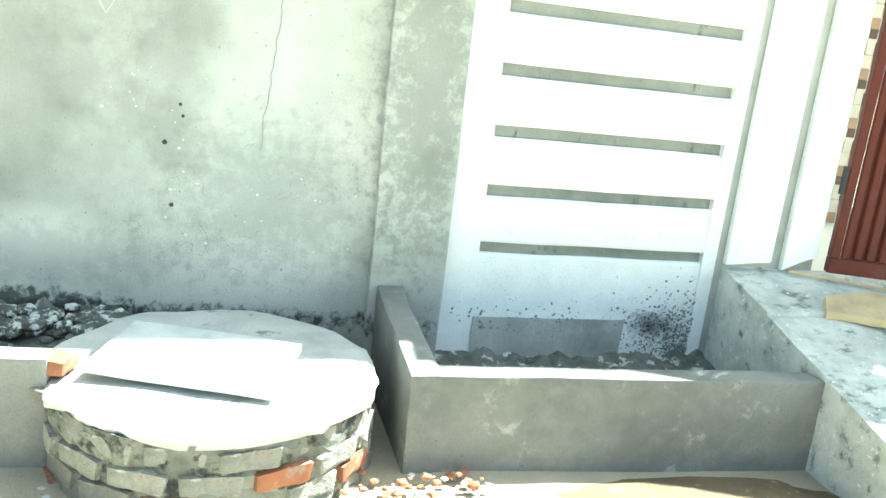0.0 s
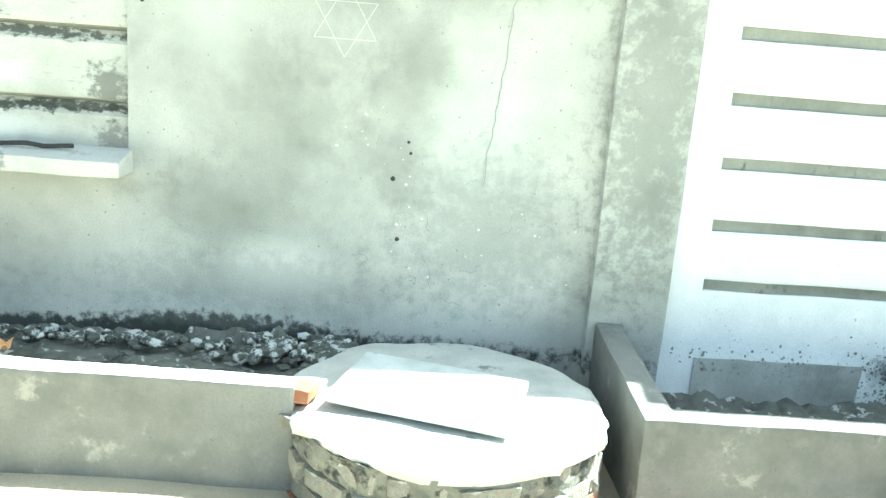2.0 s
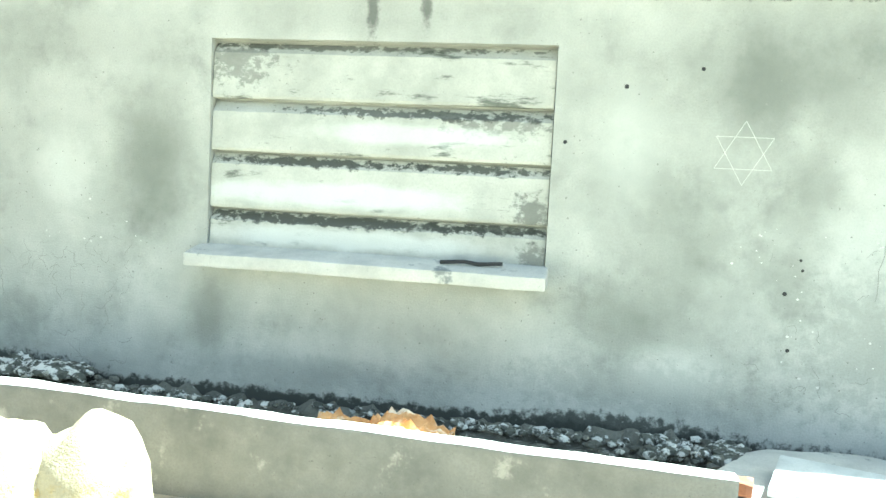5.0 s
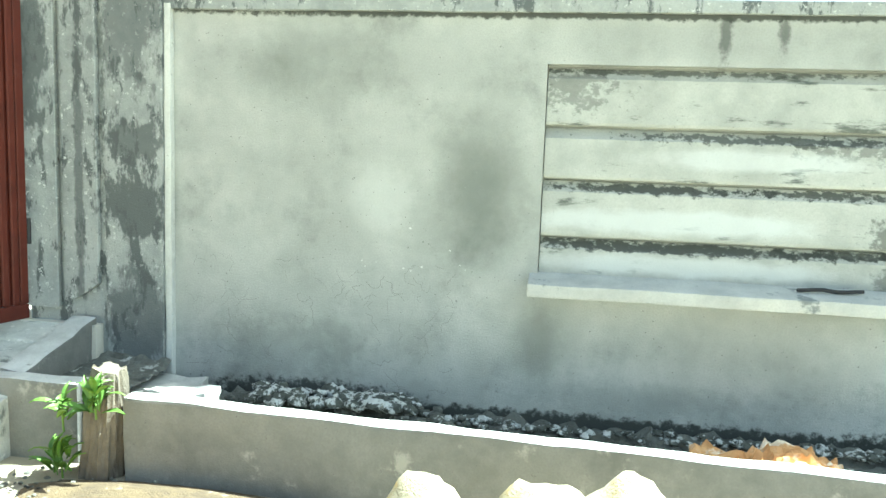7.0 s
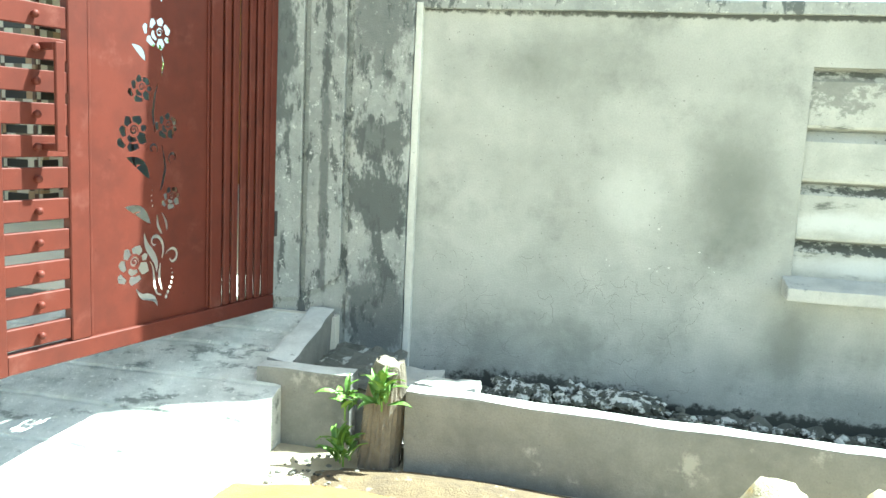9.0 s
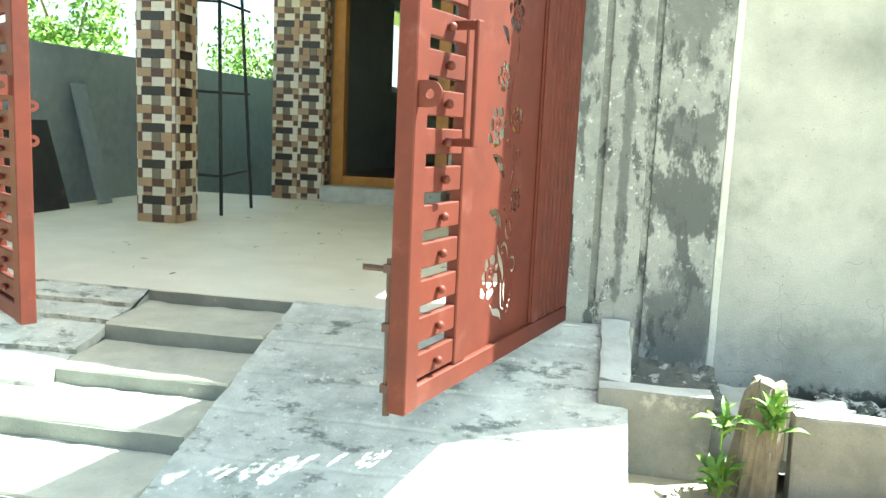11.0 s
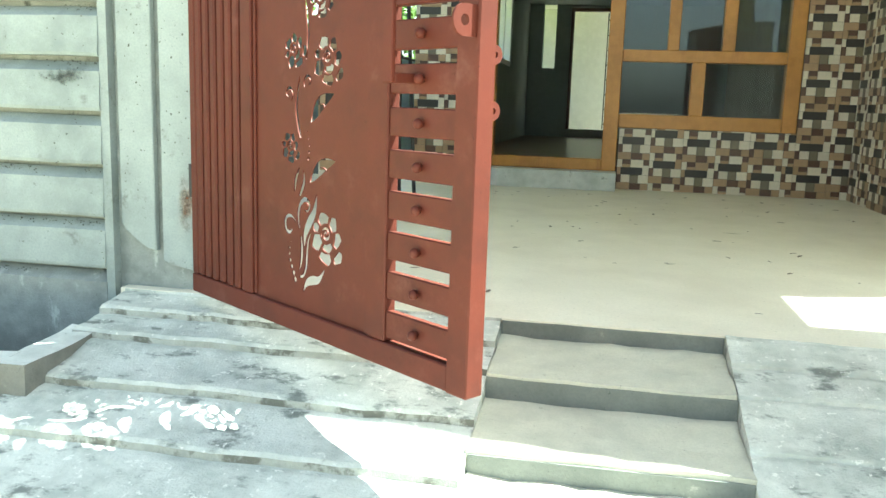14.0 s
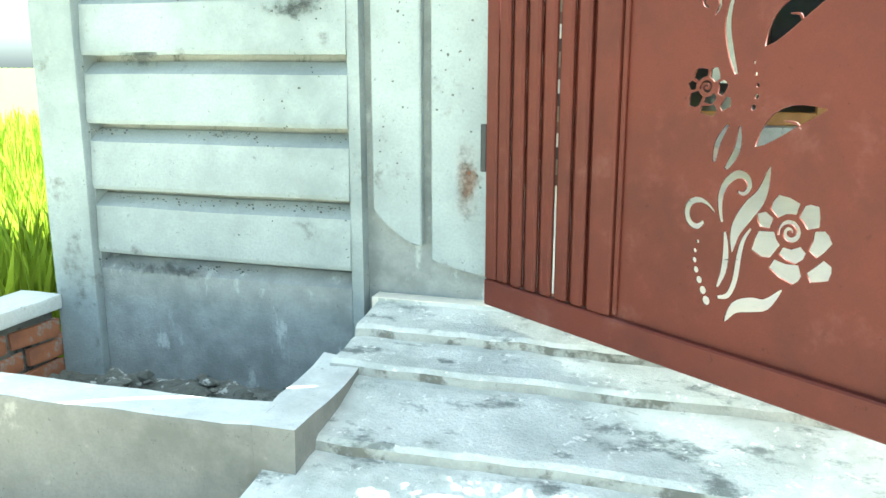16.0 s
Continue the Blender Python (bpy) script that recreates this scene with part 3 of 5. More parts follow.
def spiral(cx, cy, r0, r1, a0, a1, n=16):
    return [(cx + (r0 + (r1 - r0) * i / n) * math.cos(radians(a0 + (a1 - a0) * i / n)), cy + (r0 + (r1 - r0) * i / n) * math.sin(radians(a0 + (a1 - a0) * i / n))) for i in range(n + 1)]


def leaf_shape(x, y, ang, length, width, n=8):
    out = []
    for i in range(2 * n):
        u = i / n if i <= n else 2 - i / n
        side = 1 if i <= n else -1
        w = side * width * math.sin(math.pi * u) ** 0.8 * (1 - 0.3 * u) if 0 < u < 1 else 0
        bend = 0.12 * length * math.sin(math.pi * u)
        lx, ly = u * length, w + bend
        out.append((x + lx * math.cos(ang) - ly * math.sin(ang), y + lx * math.sin(ang) + ly * math.cos(ang)))
    return out


# petals of a rose: start and end angle, inner radius, angle and radius of the tip
PETALS = [(75, 138, 0.48, 114, 0.92), (148, 178, 0.55, 160, 0.94), (186, 236, 0.42, 210, 1.12), (243, 291, 0.82, 278, 1.22),
          (246, 316, 0.43, 285, 0.74), (299, 330, 1.05, 317, 1.38), (325, 371, 0.62, 355, 1.02), (18, 66, 0.45, 47, 0.94)]


def rose(x, y, r, turn=0.0):
    """Pointed overlapping petals cut round a spiral heart."""
    cuts = []
    for a0, a1, inner, tip, outer in PETALS:
        outer *= 1.06
        rim = inner + 0.58 * (outer - inner)
        pts = [(a0, inner), (a0, rim), (a0 + 0.5 * (tip - a0), inner + 0.76 * (outer - inner)), (tip, outer),
               (a1 + 0.4 * (tip - a1), inner + 0.8 * (outer - inner)), (a1, rim), (a1, inner), (0.5 * (a0 + a1), inner * 0.97)]
        cuts.append([(x + r * q * math.cos(radians(v) + turn), y + r * q * math.sin(radians(v) + turn)) for v, q in pts])
    cuts.append(stroke(spiral(x, y, 0.05 * r, 0.31 * r, 0, 560, 26), 0.05 * r, 0.075 * r))
    return cuts


def rounded(pts, n=4):
    """A rounded line through a few points."""
    q = [pts[0]] + list(pts) + [pts[-1]]
    out = []
    for i in range(1, len(q) - 2):
        for k in range(n):
            u = k / n
            out.append(tuple(0.5 * (2 * q[i][j] + (q[i + 1][j] - q[i - 1][j]) * u + (2 * q[i - 1][j] - 5 * q[i][j] + 4 * q[i + 1][j] - q[i + 2][j]) * u * u
                                    + (3 * q[i][j] - q[i - 1][j] - 3 * q[i + 1][j] + q[i + 2][j]) * u ** 3) for j in (0, 1)))
    return out + [pts[-1]]


def circle(x, y, r, n=10):
    return [(x + r * math.cos(2 * math.pi * i / n), y + r * math.sin(2 * math.pi * i / n)) for i in range(n)]


def floral_cuts():
    """The spray of roses, tendrils and leaves cut through the gate sheet; s along the leaf, z above its foot."""
    c = rose(0.83, 0.323, 0.073, 0.0)
    c.append(stroke(rounded([(0.688, 0.192), (0.7, 0.227), (0.702, 0.268), (0.697, 0.304)]), 0.007, 0.008))
    c.append(stroke(rounded([(0.689, 0.322), (0.683, 0.347), (0.683, 0.376), (0.694, 0.4), (0.715, 0.416), (0.735, 0.412), (0.742, 0.396), (0.732, 0.381), (0.718, 0.384)]), 0.009, 0.006))
    c.append(stroke(rounded([(0.672, 0.338), (0.655, 0.352), (0.635, 0.358), (0.615, 0.35), (0.608, 0.329), (0.617, 0.31), (0.635, 0.305), (0.648, 0.317)]), 0.005, 0.0085))
    c.append(stroke(rounded([(0.715, 0.266), (0.72, 0.31), (0.743, 0.35), (0.768, 0.385), (0.781, 0.437)]), 0.016, 0.016, 0.0))
    c.append(stroke(rounded([(0.69, 0.172), (0.713, 0.181), (0.726, 0.214), (0.731, 0.262), (0.738, 0.295), (0.752, 0.319)]), 0.007, 0.006))
    c.append(stroke(rounded([(0.71, 0.128), (0.73, 0.16), (0.765, 0.174), (0.795, 0.182), (0.824, 0.216)]), 0.015, 0.013, 0.0))
    for i in range(7):
        u = i / 6
        c.append(circle(0.638 - 0.03 * math.sin(2.4 * u) * (1 - u) + 0.028 * u, 0.275 - 0.115 * u, 0.004 + 0.0055 * u))
    c.append(leaf_shape(0.746, 0.469, radians(29), 0.15, 0.025))
    c.append(stroke(rounded([(0.8, 0.519), (0.822, 0.516), (0.833, 0.505)], 3), 0.0022, 0.0022))
    c.append(stroke(rounded([(0.662, 0.435), (0.668, 0.473), (0.69, 0.511)]), 0.008, 0.005))
    c.append(stroke(rounded([(0.688, 0.423), (0.71, 0.461), (0.713, 0.505)]), 0.009, 0.006))
    c += rose(0.635, 0.574, 0.044, 0.2)
    for i in range(5):
        c.append(circle(0.737 + 0.006 * math.sin(i), 0.54 + 0.02 * i, 0.0055 - 0.0007 * i))
    c.append(leaf_shape(0.75, 0.647, radians(36), 0.145, 0.026))
    c.append(stroke(rounded([(0.795, 0.702), (0.812, 0.7), (0.818, 0.688)], 3), 0.0022, 0.0022))
    c.append(stroke(rounded([(0.697, 0.599), (0.682, 0.64), (0.672, 0.7), (0.69, 0.78)]), 0.008, 0.006))
    c.append(stroke(spiral(0.63, 0.73, 0.026, 0.008, -60, 260, 14), 0.005, 0.004))
    c.append(stroke(spiral(0.735, 0.765, 0.024, 0.008, 220, -90, 14), 0.005, 0.004))
    c += rose(0.83, 0.835, 0.066, 0.1)
    c += rose(0.655, 0.86, 0.05, 0.7)
    c.append(stroke([(0.725, 0.83), (0.735, 0.9), (0.725, 0.97), (0.71, 1.02)], 0.008, 0.005))
    c += rose(0.79, 1.0, 0.05, 0.4)
    c.append(stroke([(0.69, 1.05), (0.68, 1.1), (0.69, 1.14)], 0.006, 0.004))
    c += rose(0.7, 1.215, 0.06, 0.9)
    c.append(leaf_shape(0.77, 1.1, radians(40), 0.09, 0.018))
    c += rose(0.74, 1.45, 0.05, 0.3)
    c.append(leaf_shape(0.69, 1.33, radians(70), 0.09, 0.018))
    return c


def plate_mesh(name, loops, half, m=1):
    """A thin upright plate with its cut-outs, outer outline first; m mirrors it."""
    cu = bpy.data.curves.new(name, "CURVE")
    cu.dimensions, cu.fill_mode, cu.extrude = "2D", "BOTH", half
    for loop in loops:
        sp = cu.splines.new("POLY")
        sp.points.add(len(loop) - 1)
        sp.use_cyclic_u = True
        for p, (x, y) in zip(sp.points, loop):
            p.co = (m * x, y, 0, 1)
    tmp = bpy.data.objects.new(name, cu)
    scene.collection.objects.link(tmp)
    dg = bpy.context.evaluated_depsgraph_get()
    me = bpy.data.meshes.new_from_object(tmp.evaluated_get(dg))
    bpy.data.objects.remove(tmp)
    me.transform(Matrix.Rotation(radians(90), 4, "X"))
    me.materials.clear()
    me.materials.append(M["red"])
    return me


def lug_mesh(z, reach, height, hole, side):
    """A rounded steel tab that stands off the stile, with a padlock hole."""
    r = height / 2
    arc = [(reach - r + r * math.cos(radians(a)), z + r * math.sin(radians(a))) for a in range(-90, 91, 15)]
    me = plate_mesh("lock_lug", [[(0, z - r)] + arc + [(0, z + r)], circle(reach - r, z, hole, 14)], 0.0035)
    me.transform(Matrix.Rotation(radians(side * 90), 4, "Z"))
    return me


GH = 2.1


def gate_leaf(label, at, m, hardware=True):
    g = thing("gate_leaf", label, "gate", "gate leaves", at=at)

    def bar(name, s0, s1, y0, y1, z0, z1, parent=g, w=0.004):
        return part(name, bevelled(boxes((min(m * s0, m * s1), max(m * s0, m * s1), y0, y1, z0, z1)), w), M["red"], parent)

    bar("stile", 0.0, 0.042, -0.022, 0.022, 0.07, GH - 0.06)
    bar("stile", 0.362, 0.428, -0.022, 0.02, 0.07, GH - 0.06)
    bar("stile", 1.046, 1.128, -0.022, 0.02, 0.07, GH - 0.06)
    bar("stile", 1.386, 1.46, -0.03, 0.03, 0.0, GH)
    bar("bottom_rail", 0.0, 1.385, -0.024, 0.024, 0.0, 0.069)
    bar("top_rail", 0.0, 1.385, -0.024, 0.024, GH - 0.059, GH)
    for k in range(6):
        s = 0.046 + 0.0525 * k
        bar("upright", s, s + 0.037, -0.022, -0.004, 0.07, GH - 0.06, w=0.006)
        if k != 3:
            bar("backing_strip", s + 0.03, s + 0.057, -0.0036, 0.004, 0.07, GH - 0.06, w=0.001)
        else:
            bar("backing_strip", s + 0.036, s + 0.0505, -0.0036, 0.004, 0.07, GH - 0.06, w=0.001)
    ob = new("sheet", plate_mesh("sheet", [[(0.425, 0.05), (1.05, 0.05), (1.05, 2.05), (0.425, 2.05)]] + floral_cuts(), 0.0022, m))
    ob.parent, ob.location = g, (0, -0.004, 0)
    for s in (0.432, 1.03):
        bar("bead", s, s + 0.012, -0.014, -0.006, 0.075, GH - 0.065, w=0.002)
    k, z = 0, 0.082
    while z < GH - 0.12:
        slat = bar("slat", 1.129, 1.385, -0.016, 0.012, z, z + 0.074, w=0.003)
        kb = bmesh.new()
        bmesh.ops.create_uvsphere(kb, u_segments=10, v_segments=6, radius=0.014, matrix=Matrix.Translation((m * 1.257, -0.03, z + 0.036)))
        bmesh.ops.create_cone(kb, cap_ends=True, segments=8, radius1=0.009, radius2=0.009, depth=0.02, matrix=Matrix.Translation((m * 1.257, -0.02, z + 0.036)) @ Matrix.Rotation(radians(90), 4, "X"))
        part("knob", kb, M["red"], slat, soft=True)
        z += 0.109
    for z in (0.35, 1.55):
        hb = bmesh.new()
        rod(hb, (-m * 0.012, -0.01, z), (-m * 0.012, -0.01, z + 0.12), 0.014)
        part("hinge", hb, M["iron"], g, "dark iron hinge barrel")
    if hardware:
        hb = bmesh.new()
        for s0, s1, y0, y1, z0, z1 in ((1.205, 1.24, -0.105, -0.09, 0.76, 1.12), (1.206, 1.239, -0.0895, -0.0165, 0.76, 0.785), (1.206, 1.239, -0.0895, -0.0165, 1.095, 1.12)):
            box(hb, min(m * s0, m * s1), max(m * s0, m * s1), y0, y1, z0, z1)
        part("pull_handle", bevelled(hb, 0.003), M["red"], g)
        for z, reach, height, hole, side, y in ((0.9, 0.072, 0.072, 0.013, -1, -0.03), (0.83, 0.03, 0.045, 0.008, 1, 0.03), (0.7, 0.03, 0.045, 0.008, 1, 0.03))[:3 if m > 0 else 1]:
            lug = new("lock_lug", lug_mesh(z, reach, height, hole, side))
            lug.parent, lug.location = g, (m * 1.446, y, 0)
    return g


gate_leaf("open red-painted steel gate leaf with cut-out roses", pose(-5.535, -0.163, 0.652, 0, 0, -36.1), 1)
right_leaf = gate_leaf("open sunlit red steel gate leaf with cut-out roses", pose(-2.379, -0.15, 0.652, 0, 0, 74.7), -1)
bolt_bm = bmesh.new()
rod(bolt_bm, (-1.425, 0.05, -0.02), (-1.425, 0.05, 0.44), 0.011)
for z in (0.05, 0.23, 0.4):
    box(bolt_bm, -1.442, -1.408, 0.031, 0.064, z, z + 0.025)
rod(bolt_bm, (-1.425, 0.05, 0.41), (-1.46, 0.12, 0.415), 0.009)
part("tower_bolt", bolt_bm, M["red_dark"], right_leaf, "dark rusty drop bolt")
gate_leaf("red-painted steel side gate leaf, slightly open", pose(5.235, -0.06, 0.6, 0, 0, -20), 1, False)


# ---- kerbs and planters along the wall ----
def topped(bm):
    """Gives the upper faces of a kerb a paler colour, as if sunlit."""
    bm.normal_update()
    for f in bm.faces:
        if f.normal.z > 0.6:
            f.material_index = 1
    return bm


def kerb_block(name, x0, x1, yf0, yf1, thick, zt0, zt1, zb, label, material=None):
    """A cement kerb whose front line and top run straight from one end to the other."""
    bm = boxes((x0, x1, 0.0, thick, zb, 1.0))
    for v in bm.verts:
        u = (v.co.x - x0) / (x1 - x0)
        v.co.y += yf0 + (yf1 - yf0) * u
        if v.co.z > 0.9:
            v.co.z = zt0 + (zt1 - zt0) * u
    return structure(name, topped(worn(bm, 0.07, 0.007, 4, 0.006)) if material else worn(bm, 0.07, 0.007, 4, 0.006), material or M["kerb"], label, "kerb")


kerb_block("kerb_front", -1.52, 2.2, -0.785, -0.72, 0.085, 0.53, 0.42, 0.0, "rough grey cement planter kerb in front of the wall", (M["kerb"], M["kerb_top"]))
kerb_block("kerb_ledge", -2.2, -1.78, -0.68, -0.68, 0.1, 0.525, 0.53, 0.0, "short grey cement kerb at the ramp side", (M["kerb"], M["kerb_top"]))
lb_ = boxes((-2.2, -2.075, -0.579, -0.052, 0.1, 0.53))
for v in lb_.verts:
    if v.co.z > 0.3:
        v.co.z = 0.532 if v.co.y < -0.3 else 0.658
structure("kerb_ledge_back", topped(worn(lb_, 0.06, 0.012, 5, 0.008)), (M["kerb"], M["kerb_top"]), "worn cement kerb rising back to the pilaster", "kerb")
kerb_block("kerb_planter_right", 3.27, 4.78, -0.745, -0.745, 0.095, 0.392, 0.372, -0.05, "grey cement planter kerb below the white panel")
rk = boxes((3.235, 3.335, -0.748, -0.055, -0.05, 0.46))
for v in rk.verts:
    if v.co.z > 0.3 and v.co.y < -0.6:
        v.co.z = 0.393
structure("kerb_planter_return", worn(rk, 0.07, 0.006, 4, 0.005), M["kerb"], "grey cement planter kerb returning to the pilaster", "kerb")
kerb_block("kerb_planter_left", -7.1, -5.9, -0.785, -0.785, 0.125, 0.5, 0.525, 0.0, "grey cement planter kerb with a top coloured sunlit pale", (M["kerb"], M["kerb_top"]))
lk = bmesh.new()
cross = ((-5.9, -0.785, 0.525), (-5.8, -0.785, 0.524), (-5.797, -0.66, 0.525), (-5.797, -0.56, 0.527), (-5.8, -0.47, 0.532), (-5.806, -0.39, 0.54))
outer = []
for i, (x, y, z) in enumerate(cross):
    w = 0.125 if i > 1 else 0.1 * i
    outer.append([lk.verts.new(p) for p in ((x, y, 0.05), (x, y, z), (x - w, y + 0.03 * (i > 1), z), (x - w, y + 0.03 * (i > 1), 0.05))])
for a, b in zip(outer, outer[1:]):
    for k in range(4):
        lk.faces.new((a[k], a[(k + 1) % 4], b[(k + 1) % 4], b[k]))
lk.faces.new(outer[-1])
bmesh.ops.remove_doubles(lk, verts=lk.verts[:], dist=0.001)
bmesh.ops.recalc_face_normals(lk, faces=lk.faces[:])
structure("kerb_planter_curve", topped(worn(lk, 0.08, 0.005, 4, 0)), (M["kerb"], M["kerb_top"]), "cement kerb bending back along the ramp edge", "kerb")


structure("ledge_fill", worn(boxes((-1.84, -1.5, -0.56, -0.055, 0.0, 0.41)), 0.05, 0.022, 7, 0.01), M["well_top"], "pale rough cement fill at the pilaster foot", "fill")


def sand_patch(cx, cy, rx, ry, h, name, label, material):
    bm = bmesh.new()
    mid = bm.verts.new((cx, cy, ground_z(cx, cy) + h + 0.03))
    rings = []
    for k in range(1, 7):
        u = k / 6
        rings.append([bm.verts.new((cx + rx * u * math.cos(a) * (1 + 0.2 * noise.noise(Vector((math.cos(a) * 2, math.sin(a) * 2, cx)))), cy + ry * u * math.sin(a),
                                    ground_z(cx, cy) + (h + 0.03) * (1 - u * u) - 0.02 * u + 0.008 * noise.noise(Vector((9 * u * math.cos(a), 9 * u * math.sin(a), 3))))) for a in [i * math.pi / 20 for i in range(40)]])
    for i in range(40):
        j = (i + 1) % 40
        bm.faces.new((mid, rings[0][i], rings[0][j]))
        for p, q in zip(rings, rings[1:]):
            bm.faces.new((p[i], q[i], q[j], p[j]))
    solid(name, bm, material, label, "sand", "", "stuff", True)


sand_patch(-1.62, -1.28, 0.8, 0.32, 0.02, "sand_heap", "loose yellow sand spread before the stump", M["sand"])
sand_patch(-1.3, -0.93, 0.75, 0.2, 0.012, "soil_heap", "brown soil and debris along the kerb foot", M["mud"])
sand_patch(4.0, -1.02, 0.95, 0.34, 0.0, "soil_heap", "darker brown ground before the planter", M["mud"])


# ---- side ramp by the white panel ----
def side_ramp_z(y):
    return 0.585 + 0.27 * y


r2 = bmesh.new()
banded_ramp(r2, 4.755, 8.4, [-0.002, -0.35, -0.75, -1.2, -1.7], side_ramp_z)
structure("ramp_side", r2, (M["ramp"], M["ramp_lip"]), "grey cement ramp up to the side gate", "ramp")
structure("floor_side", boxes((5.22, 9.0, 0.004, 3.0, -0.1, 0.58)), M["porch"], "pale cement floor behind the side gate", "floor")


# ---- rubble and soil in the troughs ----
def rubble(name, x0, x1, y0, y1, z, n, size, material, label):
    bm = bmesh.new()
    rng = random.Random(name)
    for i in range(n):
        c = Vector((rng.uniform(x0, x1), rng.uniform(y0, y1), z + rng.uniform(-0.3, 0.5) * size))
        r = size * rng.uniform(0.35, 1.0)
        res = bmesh.ops.create_icosphere(bm, subdivisions=1, radius=r, matrix=Matrix.Translation(c) @ Euler((rng.random() * 3, rng.random() * 3, 0)).to_matrix().to_4x4())
        for v in res["verts"]:
            d = v.co - c
            v.co = c + Vector((d.x * 1.2, d.y, d.z * 0.7)) * (1 + 0.5 * noise.noise(v.co * 30))
    return solid(name, bm, material, label, "rubble", "", "stuff")


def soil_bed(name, x0, x1, y0, y1, z, bank, label):
    """Uneven soil that climbs against the wall behind it."""
    bm = bmesh.new()
    nx, ny = int((x1 - x0) / 0.022), int((y1 - y0) / 0.022)
    grid = []
    for j in range(ny + 1):
        row = []
        for i in range(nx + 1):
            x, y = x0 + (x1 - x0) * i / nx, y0 + (y1 - y0) * j / ny
            near = max(0.0, 1 - (y1 - y) / 0.09) ** 1.3
            lump = abs(noise.noise(Vector((x * 9, y * 14, 0)))) + 0.6 * abs(noise.noise(Vector((x * 27, y * 27, 4))))
            row.append(bm.verts.new((x, y, z + 0.03 * noise.noise(Vector((x * 4, y * 4, 8))) + 0.03 * lump + bank * near * (0.3 + 0.9 * abs(noise.noise(Vector((x * 7.1, 2, 1)))) + 0.3 * lump))))
        grid.append(row)
    for a, b in zip(grid, grid[1:]):
        for i in range(nx):
            bm.faces.new((a[i], a[i + 1], b[i + 1], b[i]))
    structure(name, bm, M["soil"], label, "soil")


soil_bed("trough_soil", -1.72, 2.25, -0.7, -0.002, 0.265, 0.07, "dark damp soil and moss between kerb and wall")
soil_bed("trough_soil_side", -2.09, -1.7, -0.6, -0.052, 0.43, 0.05, "dark damp soil beside the ramp")
soil_bed("trough_soil_left", -7.01, -5.9, -0.67, -0.084, 0.27, 0.02, "dark rubble-strewn planter soil")
soil_bed("trough_soil_right", 3.335, 4.76, -0.65, -0.001, 0.14, 0.04, "dark damp planter soil")
rubble("trough_debris", -1.45, -0.3, -0.3, -0.03, 0.32, 60, 0.035, M["soil"], "broken mortar and soil in the trough")
rubble("trough_debris", 1.5, 2.3, -0.35, -0.03, 0.29, 60, 0.03, M["soil"], "broken mortar and soil in the trough")
rubble("planter_debris", -6.8, -6.0, -0.5, -0.1, 0.3, 110, 0.03, M["soil"], "dark broken rubble in the planter")
rubble("brick_chips", 2.95, 3.5, -1.15, -0.78, 0.08, 70, 0.018, M["brick"], "broken red brick chips on the ground")
rubble("mortar_chips", 1.6, 3.6, -1.3, -0.8, 0.085, 170, 0.014, M["well_top"], "pale mortar chips on the ground")
rubble("mortar_chips", -2.0, -1.3, -1.2, -0.75, 0.2, 90, 0.014, M["mortar"], "grey mortar chips on the ground")
rubble("lime_lumps", -1.25, -0.5, -0.2, -0.02, 0.365, 150, 0.045, M["crust"], "pale lime crusts on the mossy wall foot")
rubble("lime_lumps", 1.95, 2.35, -0.25, -0.02, 0.315, 80, 0.04, M["crust"], "pale lime crusts on the mossy wall foot")
rubble("lime_lumps", -0.5, 1.95, -0.12, -0.02, 0.3, 160, 0.028, M["crust"], "pale lime crusts on the mossy wall foot")
slabbm = worn(boxes((-1.52, -1.27, -0.62, -0.44, 0.27, 0.5)), 0.04, 0.024, 8, 0.012)
solid("broken_slab", slabbm, M["well_top"], "broken pale cement slab lying by the wall", "slab")

# ---- round brick pit with its cover ----
WC, WR = Vector((2.655, -0.54, 0)), 0.5
pit = thing("brick_pit", "round brick-built pit with a rough cement top", "pit", at=pose(WC.x, WC.y, 0.03))
core = bmesh.new()
bmesh.ops.create_cone(core, cap_ends=True, segments=120, radius1=WR - 0.004, radius2=WR - 0.008, depth=0.29, matrix=Matrix.Translation((0, 0, 0.145)))
core_edges = [e for e in core.edges if abs(e.verts[0].co.z - e.verts[1].co.z) > 0.1]
bmesh.ops.subdivide_edges(core, edges=core_edges, cuts=14)
for v in core.verts:
    k = 1 + 0.045 * noise.noise(v.co * 9) + 0.035 * noise.noise(v.co * 24)
    v.co.x, v.co.y = v.co.x * k, v.co.y * k
part("mortar_core", core, M["mortar"], pit)
def rim_wobble(a, k):
    return 0.026 * noise.noise(Vector((3 * math.cos(a), 3 * math.sin(a), k * 0.3))) + (0.022 * noise.noise(Vector((11 * math.cos(a), 11 * math.sin(a), k))) if k > 3 else 0)


top = bmesh.new()
rings = []
for k, (r, z) in enumerate(((0.0, 0.315), (0.2, 0.318), (0.38, 0.322), (WR - 0.02, 0.318), (WR + 0.002, 0.302), (WR - 0.006, 0.28))):
    rings.append([top.verts.new((0, 0, z))] if k == 0 else
                 [top.verts.new(((r + rim_wobble(a, k)) * math.cos(a),
                                 (r + rim_wobble(a, k)) * math.sin(a),
                                 z + 0.012 * noise.noise(Vector((5 * r * math.cos(a), 5 * r * math.sin(a), 2))))) for a in [2 * math.pi * i / 72 for i in range(72)]])
for i in range(72):
    j = (i + 1) % 72
    top.faces.new((rings[0][0], rings[1][i], rings[1][j]))
    for a, b in zip(rings[1:], rings[2:]):
        top.faces.new((a[i], b[i], b[j], a[j]))
